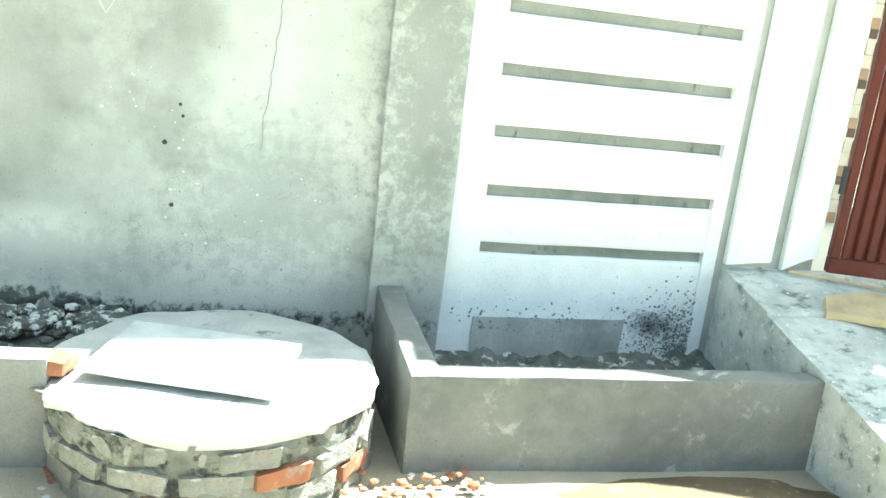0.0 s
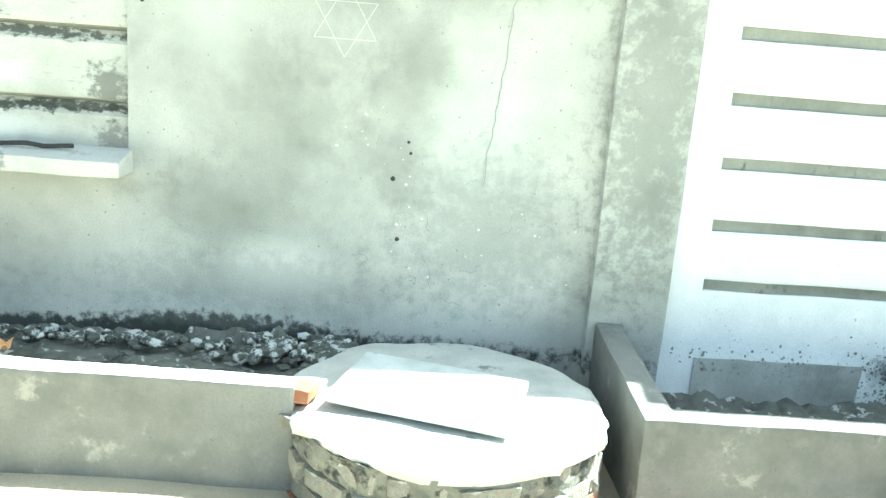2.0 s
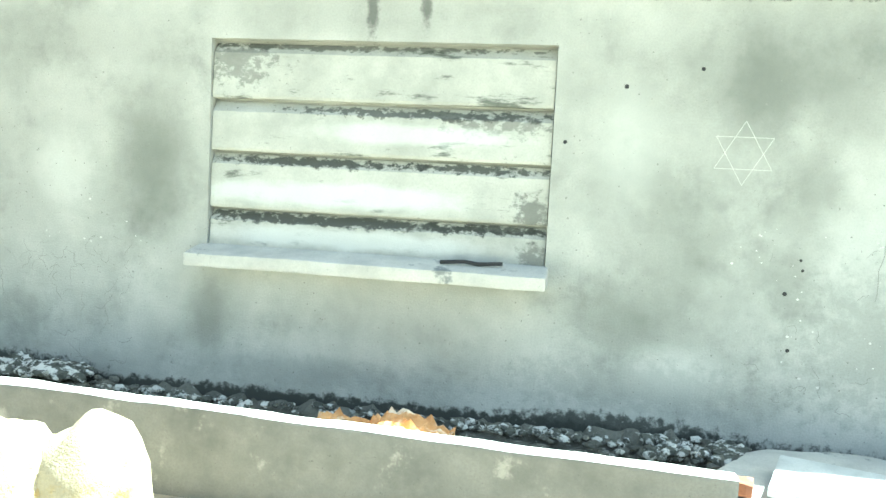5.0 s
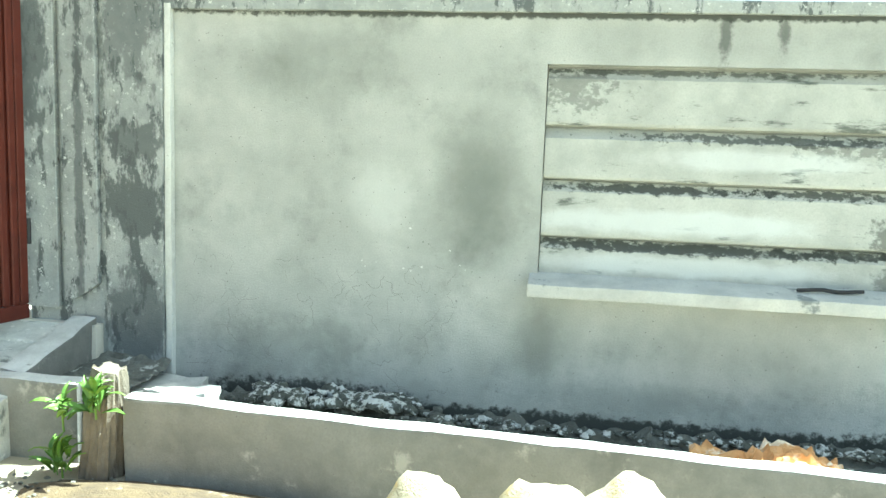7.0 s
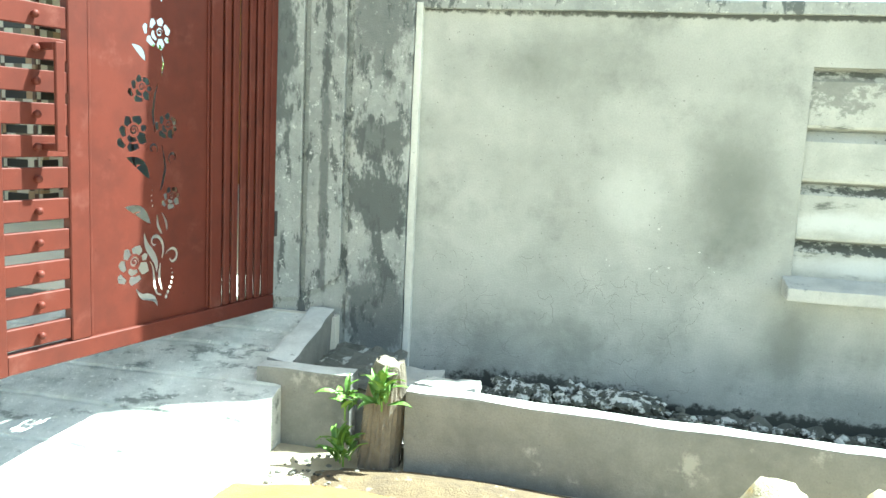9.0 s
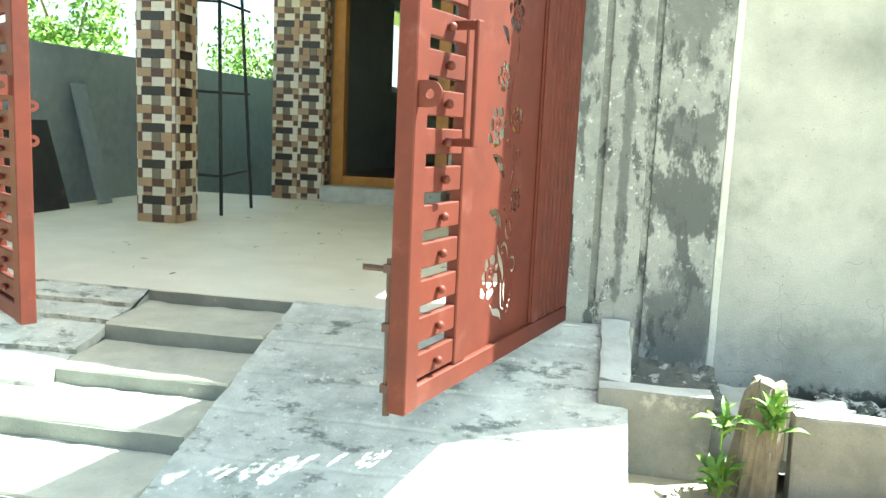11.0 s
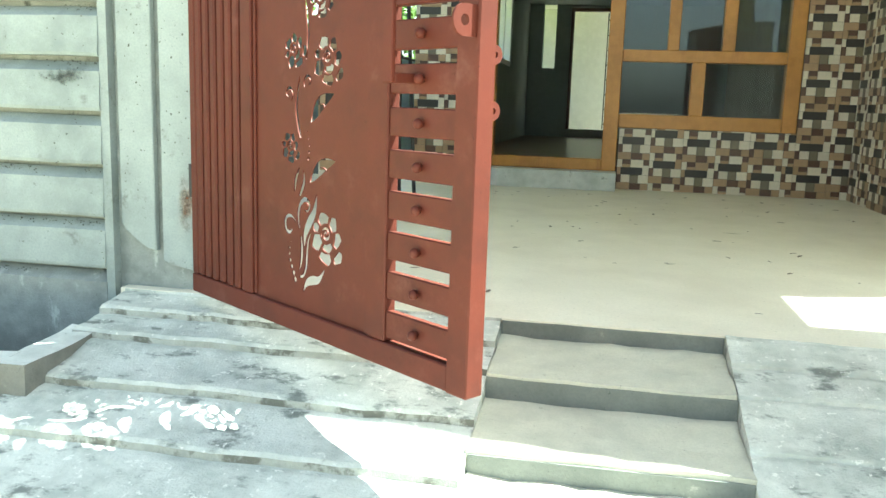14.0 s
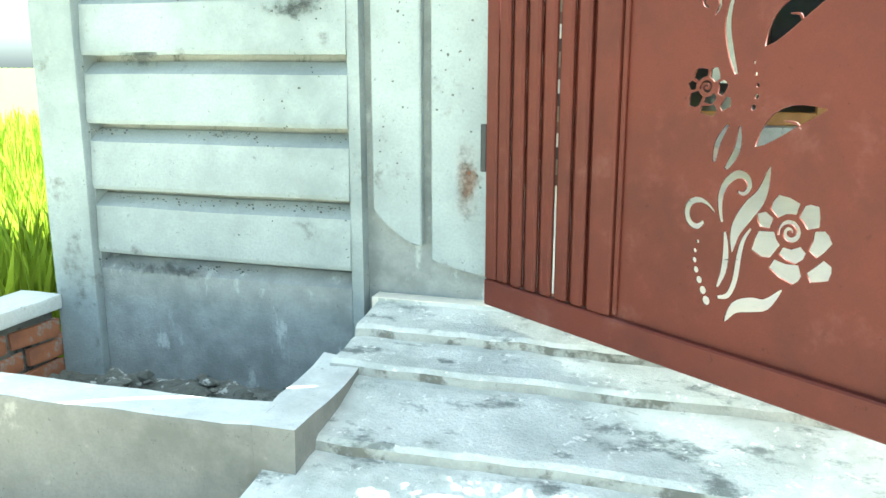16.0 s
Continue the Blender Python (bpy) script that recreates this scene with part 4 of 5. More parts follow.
part("cement_top", top, M["well_top"], pit, "rough pale cement rim and top")
brick_me = mesh_of("brick", worn(boxes((-0.083, 0.083, -0.05, 0.05, -0.029, 0.029)), 0.03, 0.0075, 24, 0.006), M["brick_grey"])
brick_red = brick_me.copy()
brick_red.materials.clear()
brick_red.materials.append(M["brick"])
rng = random.Random(5)
for c in range(4):
    for i in range(16):
        a = 2 * math.pi * (i + 0.5 * (c % 2)) / 16
        ob = new("brick", brick_red if rng.random() < 0.28 else brick_me)
        ob.parent = pit
        rr = WR - 0.052 + rng.uniform(-0.014, 0.01)
        ob.matrix_basis = Matrix.Translation((rr * math.cos(a), rr * math.sin(a), 0.035 + 0.069 * c)) @ Euler((rng.uniform(-0.06, 0.06), rng.uniform(-0.05, 0.05), a + math.pi / 2)).to_matrix().to_4x4()
cover = worn(boxes((-0.275, 0.275, -0.175, 0.175, -0.014, 0.014)), 0.12, 0.003, 5, 0.004)
cov = solid("pit_cover", cover, M["slab_stone"], "pale stone slab lying tilted over the pit", "cover slab")
cov.matrix_world = pose(2.6, -0.62, 0.39, 2.5, 1.0, -17.5)

# ---- left planter's brick end wall ----
endw = structure("wall_brick_end", boxes((-7.11, -7.015, -0.655, -0.125, 0.0, 0.5)), M["mortar"], "low brick end wall of the planter", "wall")
part("cap", worn(boxes((-7.13, -6.97, -0.66, -0.122, 0.5, 0.55)), 0.08, 0.005), M["kerb_top"], endw)
short = mesh_of("brick", worn(boxes((-0.1, 0.1, -0.045, 0.045, -0.03, 0.03)), 0.09, 0.006, 9, 0.005), M["brick"])
for c in range(6):
    for i in range(3):
        ob = new("brick", short)
        ob.parent = endw
        y = -0.21 - 0.215 * i + (0.0 if c % 2 else 0.06)
        ob.matrix_basis = pose(-7.045 + rng.uniform(-0.006, 0.012), max(-0.55, y), 0.085 + 0.07 * c, rng.uniform(-3, 3), rng.uniform(-3, 3), 90 + rng.uniform(-4, 4))

# ---- stump with weeds, boulders ----
sb = bmesh.new()
prev = None
for k in range(12):
    z = 0.16 + 0.46 * k / 11
    ring = []
    for i in range(48):
        a = 2 * math.pi * i / 48
        r = 0.088 - 0.018 * k / 11 + 0.014 * noise.noise(Vector((3 * math.cos(a), 3 * math.sin(a), z * 2))) + 0.006 * math.sin(5 * a) + 0.016 * noise.noise(Vector((5 * math.cos(a), 5 * math.sin(a), z * 6))) + 0.009 * noise.noise(Vector((12 * math.cos(a), 12 * math.sin(a), z * 4)))
        r *= (1, 1, 1, 1, 1, 1, 1, 1, 1, 0.97, 0.92, 0.8)[k]
        ring.append(sb.verts.new((r * math.cos(a) + 0.03 * k / 11, r * math.sin(a), z + (0.05 * noise.noise(Vector((math.cos(a) * 2, math.sin(a) * 2, 5))) if k == 11 else 0))))
    if prev:
        for i in range(48):
            sb.faces.new((prev[i], prev[(i + 1) % 48], ring[(i + 1) % 48], ring[i]))
    prev = ring
sb.faces.new(prev)
stump = solid("tree_stump", sb, M["bark"], "weathered grey-brown tree stump between two kerbs", "stump")
stump.location = (-1.635, -0.735, 0)
lb = bmesh.new()
row = []
for i in range(6):
    u = i / 5
    w = 0.014 * math.sin(math.pi * min(0.98, u + 0.06)) ** 0.8
    row.append([lb.verts.new((u * 0.1, s * w, 0.03 * math.sin(u * 2.4) + 0.004 * abs(s))) for s in (-1, 0, 1)])
for a, b in zip(row, row[1:]):
    for k in range(2):
        lb.faces.new((a[k], a[k + 1], b[k + 1], b[k]))
leaf_me = mesh_of("leaf", lb, M["leaf"])
for label, c, n in (("green weed sprouting from the stump", (-1.6, -0.835, 0.51), 30), ("green weed at the foot of the stump", (-1.755, -0.82, 0.25), 26), ("green weed growing out beside the stump", (-1.76, -0.8, 0.44), 12)):
    weed = thing("weed", label, "weed", "weeds", at=pose(*c))
    st = bmesh.new()
    rod(st, (0, 0, -0.06), (0, -0.01, 0.05), 0.004, 6)
    part("stem", st, M["leaf"], weed)
    for i in range(n):
        ob = new("leaf", leaf_me)
        ob.parent = weed
        ob.matrix_basis = pose(rng.uniform(-0.035, 0.035), rng.uniform(-0.03, 0.02), rng.uniform(-0.04, 0.055), rng.uniform(-30, 30), rng.uniform(-60, 10), rng.uniform(0, 360))


def boulder(x, y, z0, sx, sy, sz, seed):
    bm = bmesh.new()
    bmesh.ops.create_icosphere(bm, subdivisions=4, radius=1)
    for v in bm.verts:
        o = Vector((seed * 7.3, 0, 0))
        d = 1 + 0.17 * noise.noise(v.co * 1.3 + o) + 0.09 * noise.noise(v.co * 3.5 + o) + 0.03 * noise.noise(v.co * 9 + o)
        v.co = Vector((v.co.x * sx, v.co.y * sy, max(-0.4, v.co.z) * sz)) * d
    ob = solid("boulder", bm, M["rock"], "pale sunlit rough boulder on the ground", "boulder", "boulders", soft=True)
    ob.location = (x, y, z0)


boulder(-0.25, -1.36, 0.24, 0.19, 0.15, 0.32, 1)
boulder(0.1, -1.38, 0.24, 0.21, 0.15, 0.36, 2)
boulder(0.31, -1.34, 0.24, 0.21, 0.16, 0.365, 3)

# ---- small things on the wall and kerb ----
wr = bmesh.new()
gridv = []
for j in range(15):
    gridv.append([wr.verts.new((0.56 * (i / 23 - 0.5), 0.26 * (j / 14 - 0.5) + 0.05 * noise.noise(Vector((i * 0.2, j * 0.2, 5))),
                                0.02 + 0.055 * max(0, 1 - abs(i / 23 - 0.68) * 3.2) + 0.06 * abs(noise.noise(Vector((i * 0.45, j * 0.5, 1)))) + 0.05 * abs(noise.noise(Vector((i * 0.95, j * 1.1, 2))))))
                  for i in range(24)])
for a, b in zip(gridv, gridv[1:]):
    for i in range(23):
        wr.faces.new((a[i], a[i + 1], b[i + 1], b[i]))
wrap = solid("crumpled_wrapper", wr, M["paper"], "crumpled orange-brown paper lying on the trough soil", "litter")
wrap.location = (0.93, -0.42, 0.31)
wrap.modifiers.new("thick", "SOLIDIFY").thickness = 0.002
stick = bmesh.new()
for k in range(5):
    rod(stick, (-0.12 + 0.05 * k, 0.006 * (k % 2), 0.004 * (k % 3)), (-0.06 + 0.05 * k, 0.006 * ((k + 1) % 2), 0.004 * ((k + 1) % 3)), 0.008, 6)
st_ob = solid("stick", stick, M["iron"], "short dark stick lying on the sill", "stick")
st_ob.location = (1.19, -0.06, 0.982)


def scratch(name, pts, width, material, label, y=-0.0015, closed=False):
    """A thin mark on the wall face through the points (x, z)."""
    bm = bmesh.new()
    pts = pts + pts[:1] if closed else pts
    for (x0, z0), (x1, z1) in zip(pts, pts[1:]):
        d = Vector((x1 - x0, z1 - z0))
        n = Vector((-d.y, d.x)).normalized() * width / 2
        q = [(x0 + n.x, z0 + n.y), (x0 - n.x, z0 - n.y), (x1 - n.x, z1 - n.y), (x1 + n.x, z1 + n.y)]
        f = bm.faces.new([bm.verts.new((x, y, z)) for x, z in q])
        y -= 0.0001
    return solid(name, bm, material, label, "mark", "", "structure")


SX, SZ, SR = 2.245, 1.485, 0.125
tri = [(SX + SR * math.sin(radians(120 * k)) * 1.0, SZ + SR * math.cos(radians(120 * k))) for k in range(3)]
scratch("star_scratch", tri, 0.0022, M["scratch"], "star scratched pale into the plaster", -0.0015, True)
scratch("star_scratch", [(2 * SX - x, 2 * SZ - z) for x, z in tri], 0.0022, M["scratch"], "star scratched pale into the plaster", -0.002, True)
zz = [2.05 - 0.03 * k for k in range(38)]
crack_line = [(2.87 - 0.09 * (2.05 - z) + 0.014 * noise.noise(Vector((z * 9, 1, 0))) + 0.01 * noise.noise(Vector((z * 31, 2, 0))), z) for z in zz]
scratch("plaster_crack", crack_line[6:], 0.0025, M["crack"], "thin dark crack running down the plaster")
scratch("crack_filler", crack_line[:8], 0.007, M["scratch"], "pale filler in the top of the crack")
for x, z, r in ((2.441, 0.944, 0.009), (1.78, 1.729, 0.009), (2.069, 1.806, 0.008), (1.55, 1.5, 0.008), (2.47, 0.72, 0.008), (2.5, 1.04, 0.006), (2.49, 1.08, 0.006)):
    nb = bmesh.new()
    bmesh.ops.create_cone(nb, cap_ends=True, segments=12, radius1=r, radius2=r * 0.7, depth=0.004, matrix=Matrix.Translation((x, -0.002, z)) @ Matrix.Rotation(radians(90), 4, "X"))
    solid("wall_stud", nb, M["iron"], "small dark nail stub in the plaster", "nail", "nail stubs")
dab = bmesh.new()
rng2 = random.Random(9)
for x0, x1, z0, z1, n in ((2.4, 3.15, 0.55, 1.2, 40), (-0.9, -0.3, 0.95, 1.25, 12), (2.2, 2.4, 1.05, 1.2, 10)):
    for i in range(n):
        x, z, r = rng2.uniform(x0, x1), rng2.uniform(z0, z1), rng2.uniform(0.0012, 0.0055)
        dab.faces.new([dab.verts.new((x + r * 1.2 * math.cos(a) * rng2.uniform(0.7, 1.3), -0.001 - 0.00001 * i, z + r * math.sin(a))) for a in [k * 1.05 for k in range(6)]])
solid("lime_spatter", dab, M["scratch"], "pale lime spatters on the plaster", "spatter", "", "stuff")

def flakes(name, spots_at, material, label, seed):
    """Small irregular flakes of growth; spots_at gives (x, y, z, size, flatness)."""
    bm = bmesh.new()
    rr_ = random.Random(seed)
    for i, (x, y, z, q, flat) in enumerate(spots_at(rr_)):
        bm.faces.new([bm.verts.new((x + q * math.cos(a) * rr_.uniform(0.5, 1.3), y - 0.0008 - 0.000002 * (i % 500), z + q * flat * math.sin(a) * rr_.uniform(0.5, 1.3))) for a in [k * 0.9 for k in range(7)]])
    return solid(name, bm, material, label, "mould", "", "stuff")


def pitting(r_):
    for i in range(900):
        x, z = r_.uniform(-1.65, 3.15), r_.uniform(0.35, 2.0)
        if -0.05 < x < 1.55 and z > 0.86:
            continue
        yield x, 0.0, z, r_.uniform(0.0012, 0.0045), r_.uniform(0.6, 1.2)


def panel_growth(r_):
    for k in range(6):
        for i in range(110):
            x = r_.uniform(-6.86, -5.97)
            if noise.noise(Vector((x * 4, k * 3.1, 6))) < 0.05:
                continue
            yield x, -0.0925, 0.69 + 0.203 * k - 0.017 - abs(r_.gauss(0, 0.01)), r_.uniform(0.001, 0.005), r_.uniform(0.4, 0.9)
    for i in range(140):
        x, z = -5.97 - abs(r_.gauss(0, 0.16)), r_.uniform(0.7, 1.65)
        if noise.noise(Vector((x * 5, z * 5, 9))) > 0.12:
            yield x, -0.0925, z, r_.uniform(0.001, 0.005), r_.uniform(0.6, 1.2)


def stain_material(name, colour, grain):
    """A thin stain that soaks in: strong in its middle, ragged and faint towards its rim."""
    m, nt, b = mat_base(name, 0.9, 0.0)
    b.inputs["Base Color"].default_value = (*colour, 1)
    tc = nt.nodes.new("ShaderNodeTexCoord")
    away = nt.nodes.new("ShaderNodeVectorMath")
    away.operation = "DISTANCE"
    away.inputs[1].default_value = (0.5, 0.5, 0.5)
    nt.links.new(tc.outputs["Generated"], away.inputs[0])
    ragged = noise_tex(nt, tc.outputs["Object"], grain, 7, 0.65)
    less = nt.nodes.new("ShaderNodeMath")
    less.operation = "MULTIPLY_ADD"
    less.inputs[1].default_value = -0.9
    nt.links.new(away.outputs["Value"], less.inputs[0])
    nt.links.new(ragged, less.inputs[2])
    nt.links.new(ramp(nt, less.outputs[0], 0.16, 0.55, 0.0, 0.75), b.inputs["Alpha"])
    return m


def stain(name, x0, x1, y, z0, z1, material, label):
    bm = bmesh.new()
    bm.faces.new([bm.verts.new((cos_ * (x1 - x0) / 2 + (x0 + x1) / 2, y + 0.0001 * sin_, sin_ * (z1 - z0) / 2 + (z0 + z1) / 2))
                  for cos_, sin_ in [(math.cos(k * math.pi / 8), math.sin(k * math.pi / 8)) for k in range(16)]])
    return solid(name, bm, material, label, "stain", "", "stuff")


def pillar_specks(r_):
    for i in range(60):
        yield r_.choice((r_.uniform(-5.89, -5.765), r_.uniform(-5.72, -5.57))), -0.0755, r_.uniform(0.88, 1.7), r_.uniform(0.001, 0.0045), r_.uniform(0.6, 1.3)


flakes("panel_mould", panel_growth, M["mould"], "dark specks on the grooved panel", 26)
stain("rust_stain", -5.68, -5.565, -0.0765, 0.76, 1.16, stain_material("rust_stain", (0.17, 0.085, 0.045), 26), "brown rust stain beside the gate hinge")
soot = stain_material("black_mould_stain", (0.06, 0.065, 0.06), 26)
for x0, x1, z0, z1 in ((-6.72, -6.52, 1.24, 1.36), (-6.25, -5.99, 1.36, 1.49), (-6.86, -6.3, 0.6, 0.7)):
    stain("mould_stain", x0, x1, -0.0935, z0, z1, soot, "dark mould stain on the grooved panel")
flakes("pillar_specks", pillar_specks, M["mould"], "dark specks on the gate pillar", 28)
def hair_cracks(name, x0, x1, z0, z1, n, length, y, label, seed):
    r_ = random.Random(seed)
    bm = bmesh.new()
    for i in range(n):
        x, z, a = r_.uniform(x0, x1), r_.uniform(z0, z1), r_.uniform(0, 6.28)
        w = r_.uniform(0.0004, 0.0011)
        for k in range(r_.randint(3, 9)):
            a += r_.gauss(0, 0.7)
            d = length * r_.uniform(0.4, 1.0)
            nx, nz = x + d * math.cos(a), z + d * math.sin(a)
            if not (x0 < nx < x1 and z0 < nz < z1):
                break
            ox, oz = -math.sin(a) * w, math.cos(a) * w
            yy = y - 0.00001 * (i % 40) - 0.000002 * k
            bm.faces.new([bm.verts.new(q) for q in ((x + ox, yy, z + oz), (x - ox, yy, z - oz), (nx - ox, yy, nz - oz), (nx + ox, yy, nz + oz))])
            x, z = nx, nz
    return solid(name, bm, M["crack"], label, "cracks", "", "stuff")


hair_cracks("hair_cracks", -1.68, -0.35, 0.4, 1.0, 80, 0.026, -0.0012, "fine hair cracks in the lower plaster", 31)
hair_cracks("hair_cracks", 2.3, 3.18, 0.45, 1.3, 18, 0.022, -0.0012, "fine hair cracks in the plaster", 32)
hair_cracks("hair_cracks", 3.225, 3.48, 0.5, 1.9, 16, 0.026, -0.056, "fine hair cracks in the pilaster", 33)
litter = bmesh.new()
rl = random.Random(41)
for i in range(90):
    x, y, q = rl.uniform(-5.4, -2.1), rl.uniform(0.2, 4.7), rl.uniform(0.006, 0.022)
    a0 = rl.uniform(0, 6.28)
    litter.faces.new([litter.verts.new((x + q * 1.6 * math.cos(a) * math.cos(a0) - q * 0.5 * math.sin(a) * math.sin(a0), y + q * 1.6 * math.cos(a) * math.sin(a0) + q * 0.5 * math.sin(a) * math.cos(a0), 0.6225 + 0.004 * rl.random())) for a in [k * 1.05 for k in range(6)]])
solid("dry_leaf_litter", litter, M["bark"], "small dry leaf bits scattered on the porch floor", "litter", "", "stuff")
flakes("plaster_pits", pitting, M["crack"], "small dark pits in the plaster", 24)

# bare cement patch and mould spots at the foot of the white panel
patch = structure("bare_cement_patch", worn(boxes((3.655, 4.33, -0.0035, 0.01, 0.1, 0.325)), 0.03, 0.004, 12, 0), M["plaster"], "bare grey cement patch below the white paint", "patch")
spots = bmesh.new()
rng3 = random.Random(12)
for i in range(1300):
    x, z, q = 4.66 - abs(rng3.gauss(0, 0.14)), 0.17 + abs(rng3.gauss(0, 0.13)), 0.0012 + 0.006 * rng3.random() ** 2
    if i % 6 == 0:
        x, z = rng3.uniform(3.55, 4.6), 0.3 + abs(rng3.gauss(0, 0.05))
    spots.faces.new([spots.verts.new((x + q * math.cos(a) * rng3.uniform(0.5, 1.3), -0.0008 - 0.000004 * i, z + q * math.sin(a) * rng3.uniform(0.5, 1.3))) for a in [k * 0.9 for k in range(7)]])
solid("mould_spots", spots, M["groove"], "dark mould spots on the white paint", "mould", "", "stuff")
stain("mould_stain", 4.28, 4.66, -0.0075, 0.16, 0.46, soot, "dark mould stain at the foot of the white panel")
# broken brick end of the kerb
kb_ = thing("broken_kerb_end", "broken kerb end with exposed red bricks", "brickwork", at=pose(2.215, -0.655, 0.0))
for px, py, pz, turn, tilt, face in ((0.0, 0.0, 0.385, 80, 6, brick_red), (-0.02, -0.02, 0.325, 60, -8, brick_me), (0.01, 0.03, 0.265, 70, 4, brick_red), (-0.03, 0.0, 0.21, 20, 5, brick_me)):
    ob = new("brick", face)
    ob.parent = kb_
    ob.matrix_basis = pose(px, py, pz, 4, tilt, turn) @ Matrix.Scale(0.72, 4)

# torn board and stick on the side ramp
bd = bmesh.new()
for k, (x, y) in enumerate(((0, 0), (0.22, -0.06), (0.5, -0.02), (0.55, 0.1), (0.28, 0.16), (0.06, 0.12))):
    bd.verts.new((x, y, 0.012 * math.sin(k * 2)))
bd.faces.new(bd.verts[:])
ex = bmesh.ops.extrude_face_region(bd, geom=bd.faces[:])
for v in ex["geom"]:
    if isinstance(v, bmesh.types.BMVert):
        v.co.z += 0.035
board = solid("torn_board", worn(bd, 0.06, 0.012, 8, 0), M["sack"], "torn beige fibreboard lying on the ramp", "board")
board.matrix_world = pose(5.02, -0.36, 0.485, 15, 0, -8)
sk = bmesh.new()
rod(sk, (5.05, -0.06, 0.592), (5.6, -0.2, 0.55), 0.007)
solid("yellow_stick", sk, M["sack"], "thin yellow cane lying on the ramp", "stick")


# ---- mosaic cladding ----
CELL = ((0.0, 0.16, 0.74, 1.0, 0), (0.16, 0.42, 0.84, 1.0, 2), (0.42, 0.82, 0.74, 1.0, 0), (0.82, 1.0, 0.82, 1.0, 2), (0.16, 0.42, 0.74, 0.84, 1),
        (0.0, 0.12, 0.5, 0.74, 0), (0.12, 0.8, 0.5, 0.74, 3), (0.8, 1.0, 0.5, 0.82, 0), (0.0, 0.14, 0.22, 0.5, 2), (0.14, 0.42, 0.24, 0.5, 0),
        (0.42, 0.68, 0.22, 0.5, 4), (0.68, 1.0, 0.22, 0.5, 0), (0.0, 0.42, 0.0, 0.24, 1), (0.42, 0.76, 0.0, 0.22, 2), (0.76, 1.0, 0.0, 0.22, 1))
TILE_MATS = [M["tile_cream"], M["tile_tan"], M["tile_brown"], M["tile_black"], M["tile_olive"]]
TILE_CACHE = {}


def clad(parent, m, width, height, single, cw=0.3, ch=0.29):
    """Mosaic blocks over a face: local x along it, z up, -y out. single: each block an object of its own."""
    bm = None if single else bmesh.new()
    rngt = random.Random(round(m.translation.x * 100) + round(m.translation.y * 10))
    for j in range(int(height / ch) + 1):
        for i in range(-1, int(width / cw) + 1):
            zo = 0.25 * ch * (i % 2)
            for u0, u1, v0, v1, k in CELL:
                x0, x1, z0, z1 = i * cw + u0 * cw, i * cw + u1 * cw, (j - 1) * ch + zo + v0 * ch, (j - 1) * ch + zo + v1 * ch
                x0, x1, z0, z1 = max(0, x0), min(width, x1), max(0, z0), min(height, z1)
                if x1 - x0 < 0.012 or z1 - z0 < 0.012:
                    continue
                if k == 0 and rngt.random() < 0.18:
                    k = 1
                d = 0.012 + 0.002 * (k % 3) + rngt.uniform(0, 0.003)
                g = 0.0012
                if single:
                    key = (round(x1 - x0, 3), round(z1 - z0, 3), k)
                    if key not in TILE_CACHE:
                        b = bmesh.new()
                        box(b, 0, x1 - x0 - 2 * g, -0.013, -0.0005, 0, z1 - z0 - 2 * g)
                        TILE_CACHE[key] = mesh_of("tile", bevelled(b, 0.0015), TILE_MATS[k])
                    ob = new("tile", TILE_CACHE[key])
                    ob.parent = parent
                    ob.matrix_basis = m @ Matrix.Translation((x0 + g, rngt.uniform(-0.002, 0.0), z0 + g))
                else:
                    for v in box(bm, x0 + g, x1 - g, -d, -0.0005, z0 + g, z1 - g, k):
                        v.co = m @ v.co
    if not single:
        ob = part("tiles", bm, TILE_MATS, parent)
        ob["kind"] = "stuff"


# ---- door and window joinery ----
door = thing("door_frame", "varnished yellow-brown wooden door frame, doorway open", "door frame", at=pose(0, 0, 0))
for s in ((-5.3, -5.165, 5.19, 5.33, 0.79, 3.05), (-4.105, -3.965, 5.19, 5.33, 0.79, 3.05)):
    part("jamb", bevelled(boxes(s), 0.006), M["teak"], door)
part("threshold", bevelled(boxes((-5.165, -4.105, 5.195, 5.325, 0.79, 0.9)), 0.006), M["teak"], door)
part("head", bevelled(boxes((-5.165, -4.105, 5.195, 5.325, 2.95, 3.05)), 0.006), M["teak"], door)
win = thing("window_frame", "varnished wooden window frame with dark panes", "window", at=pose(0, 0, 0))
for s in ((-2.49, -2.355, 5.19, 5.33, 1.21, 3.05), (-3.56, -3.455, 5.197, 5.32, 1.94, 2.95), (-3.07, -2.955, 5.197, 5.32, 1.94, 2.95), (-3.325, -3.2, 5.197, 5.32, 1.34, 1.83)):
    part("mullion", bevelled(boxes(s), 0.006), M["teak"], win)
for z0, z1 in ((1.21, 1.34), (1.83, 1.94), (2.95, 3.05)):
    part("rail", bevelled(boxes((-3.963, -2.492, 5.193, 5.325, z0, z1)), 0.006), M["teak"], win)
for x0, x1, z0, z1 in ((-3.96, -3.325, 1.34, 1.83), (-3.2, -2.49, 1.34, 1.83), (-3.96, -3.56, 1.94, 2.95), (-3.455, -3.07, 1.94, 2.95), (-2.955, -2.49, 1.94, 2.95)):
    p = part("pane", boxes((x0, x1, 5.255, 5.26, z0, z1)), M["glass"], win)
    p.visible_shadow = False
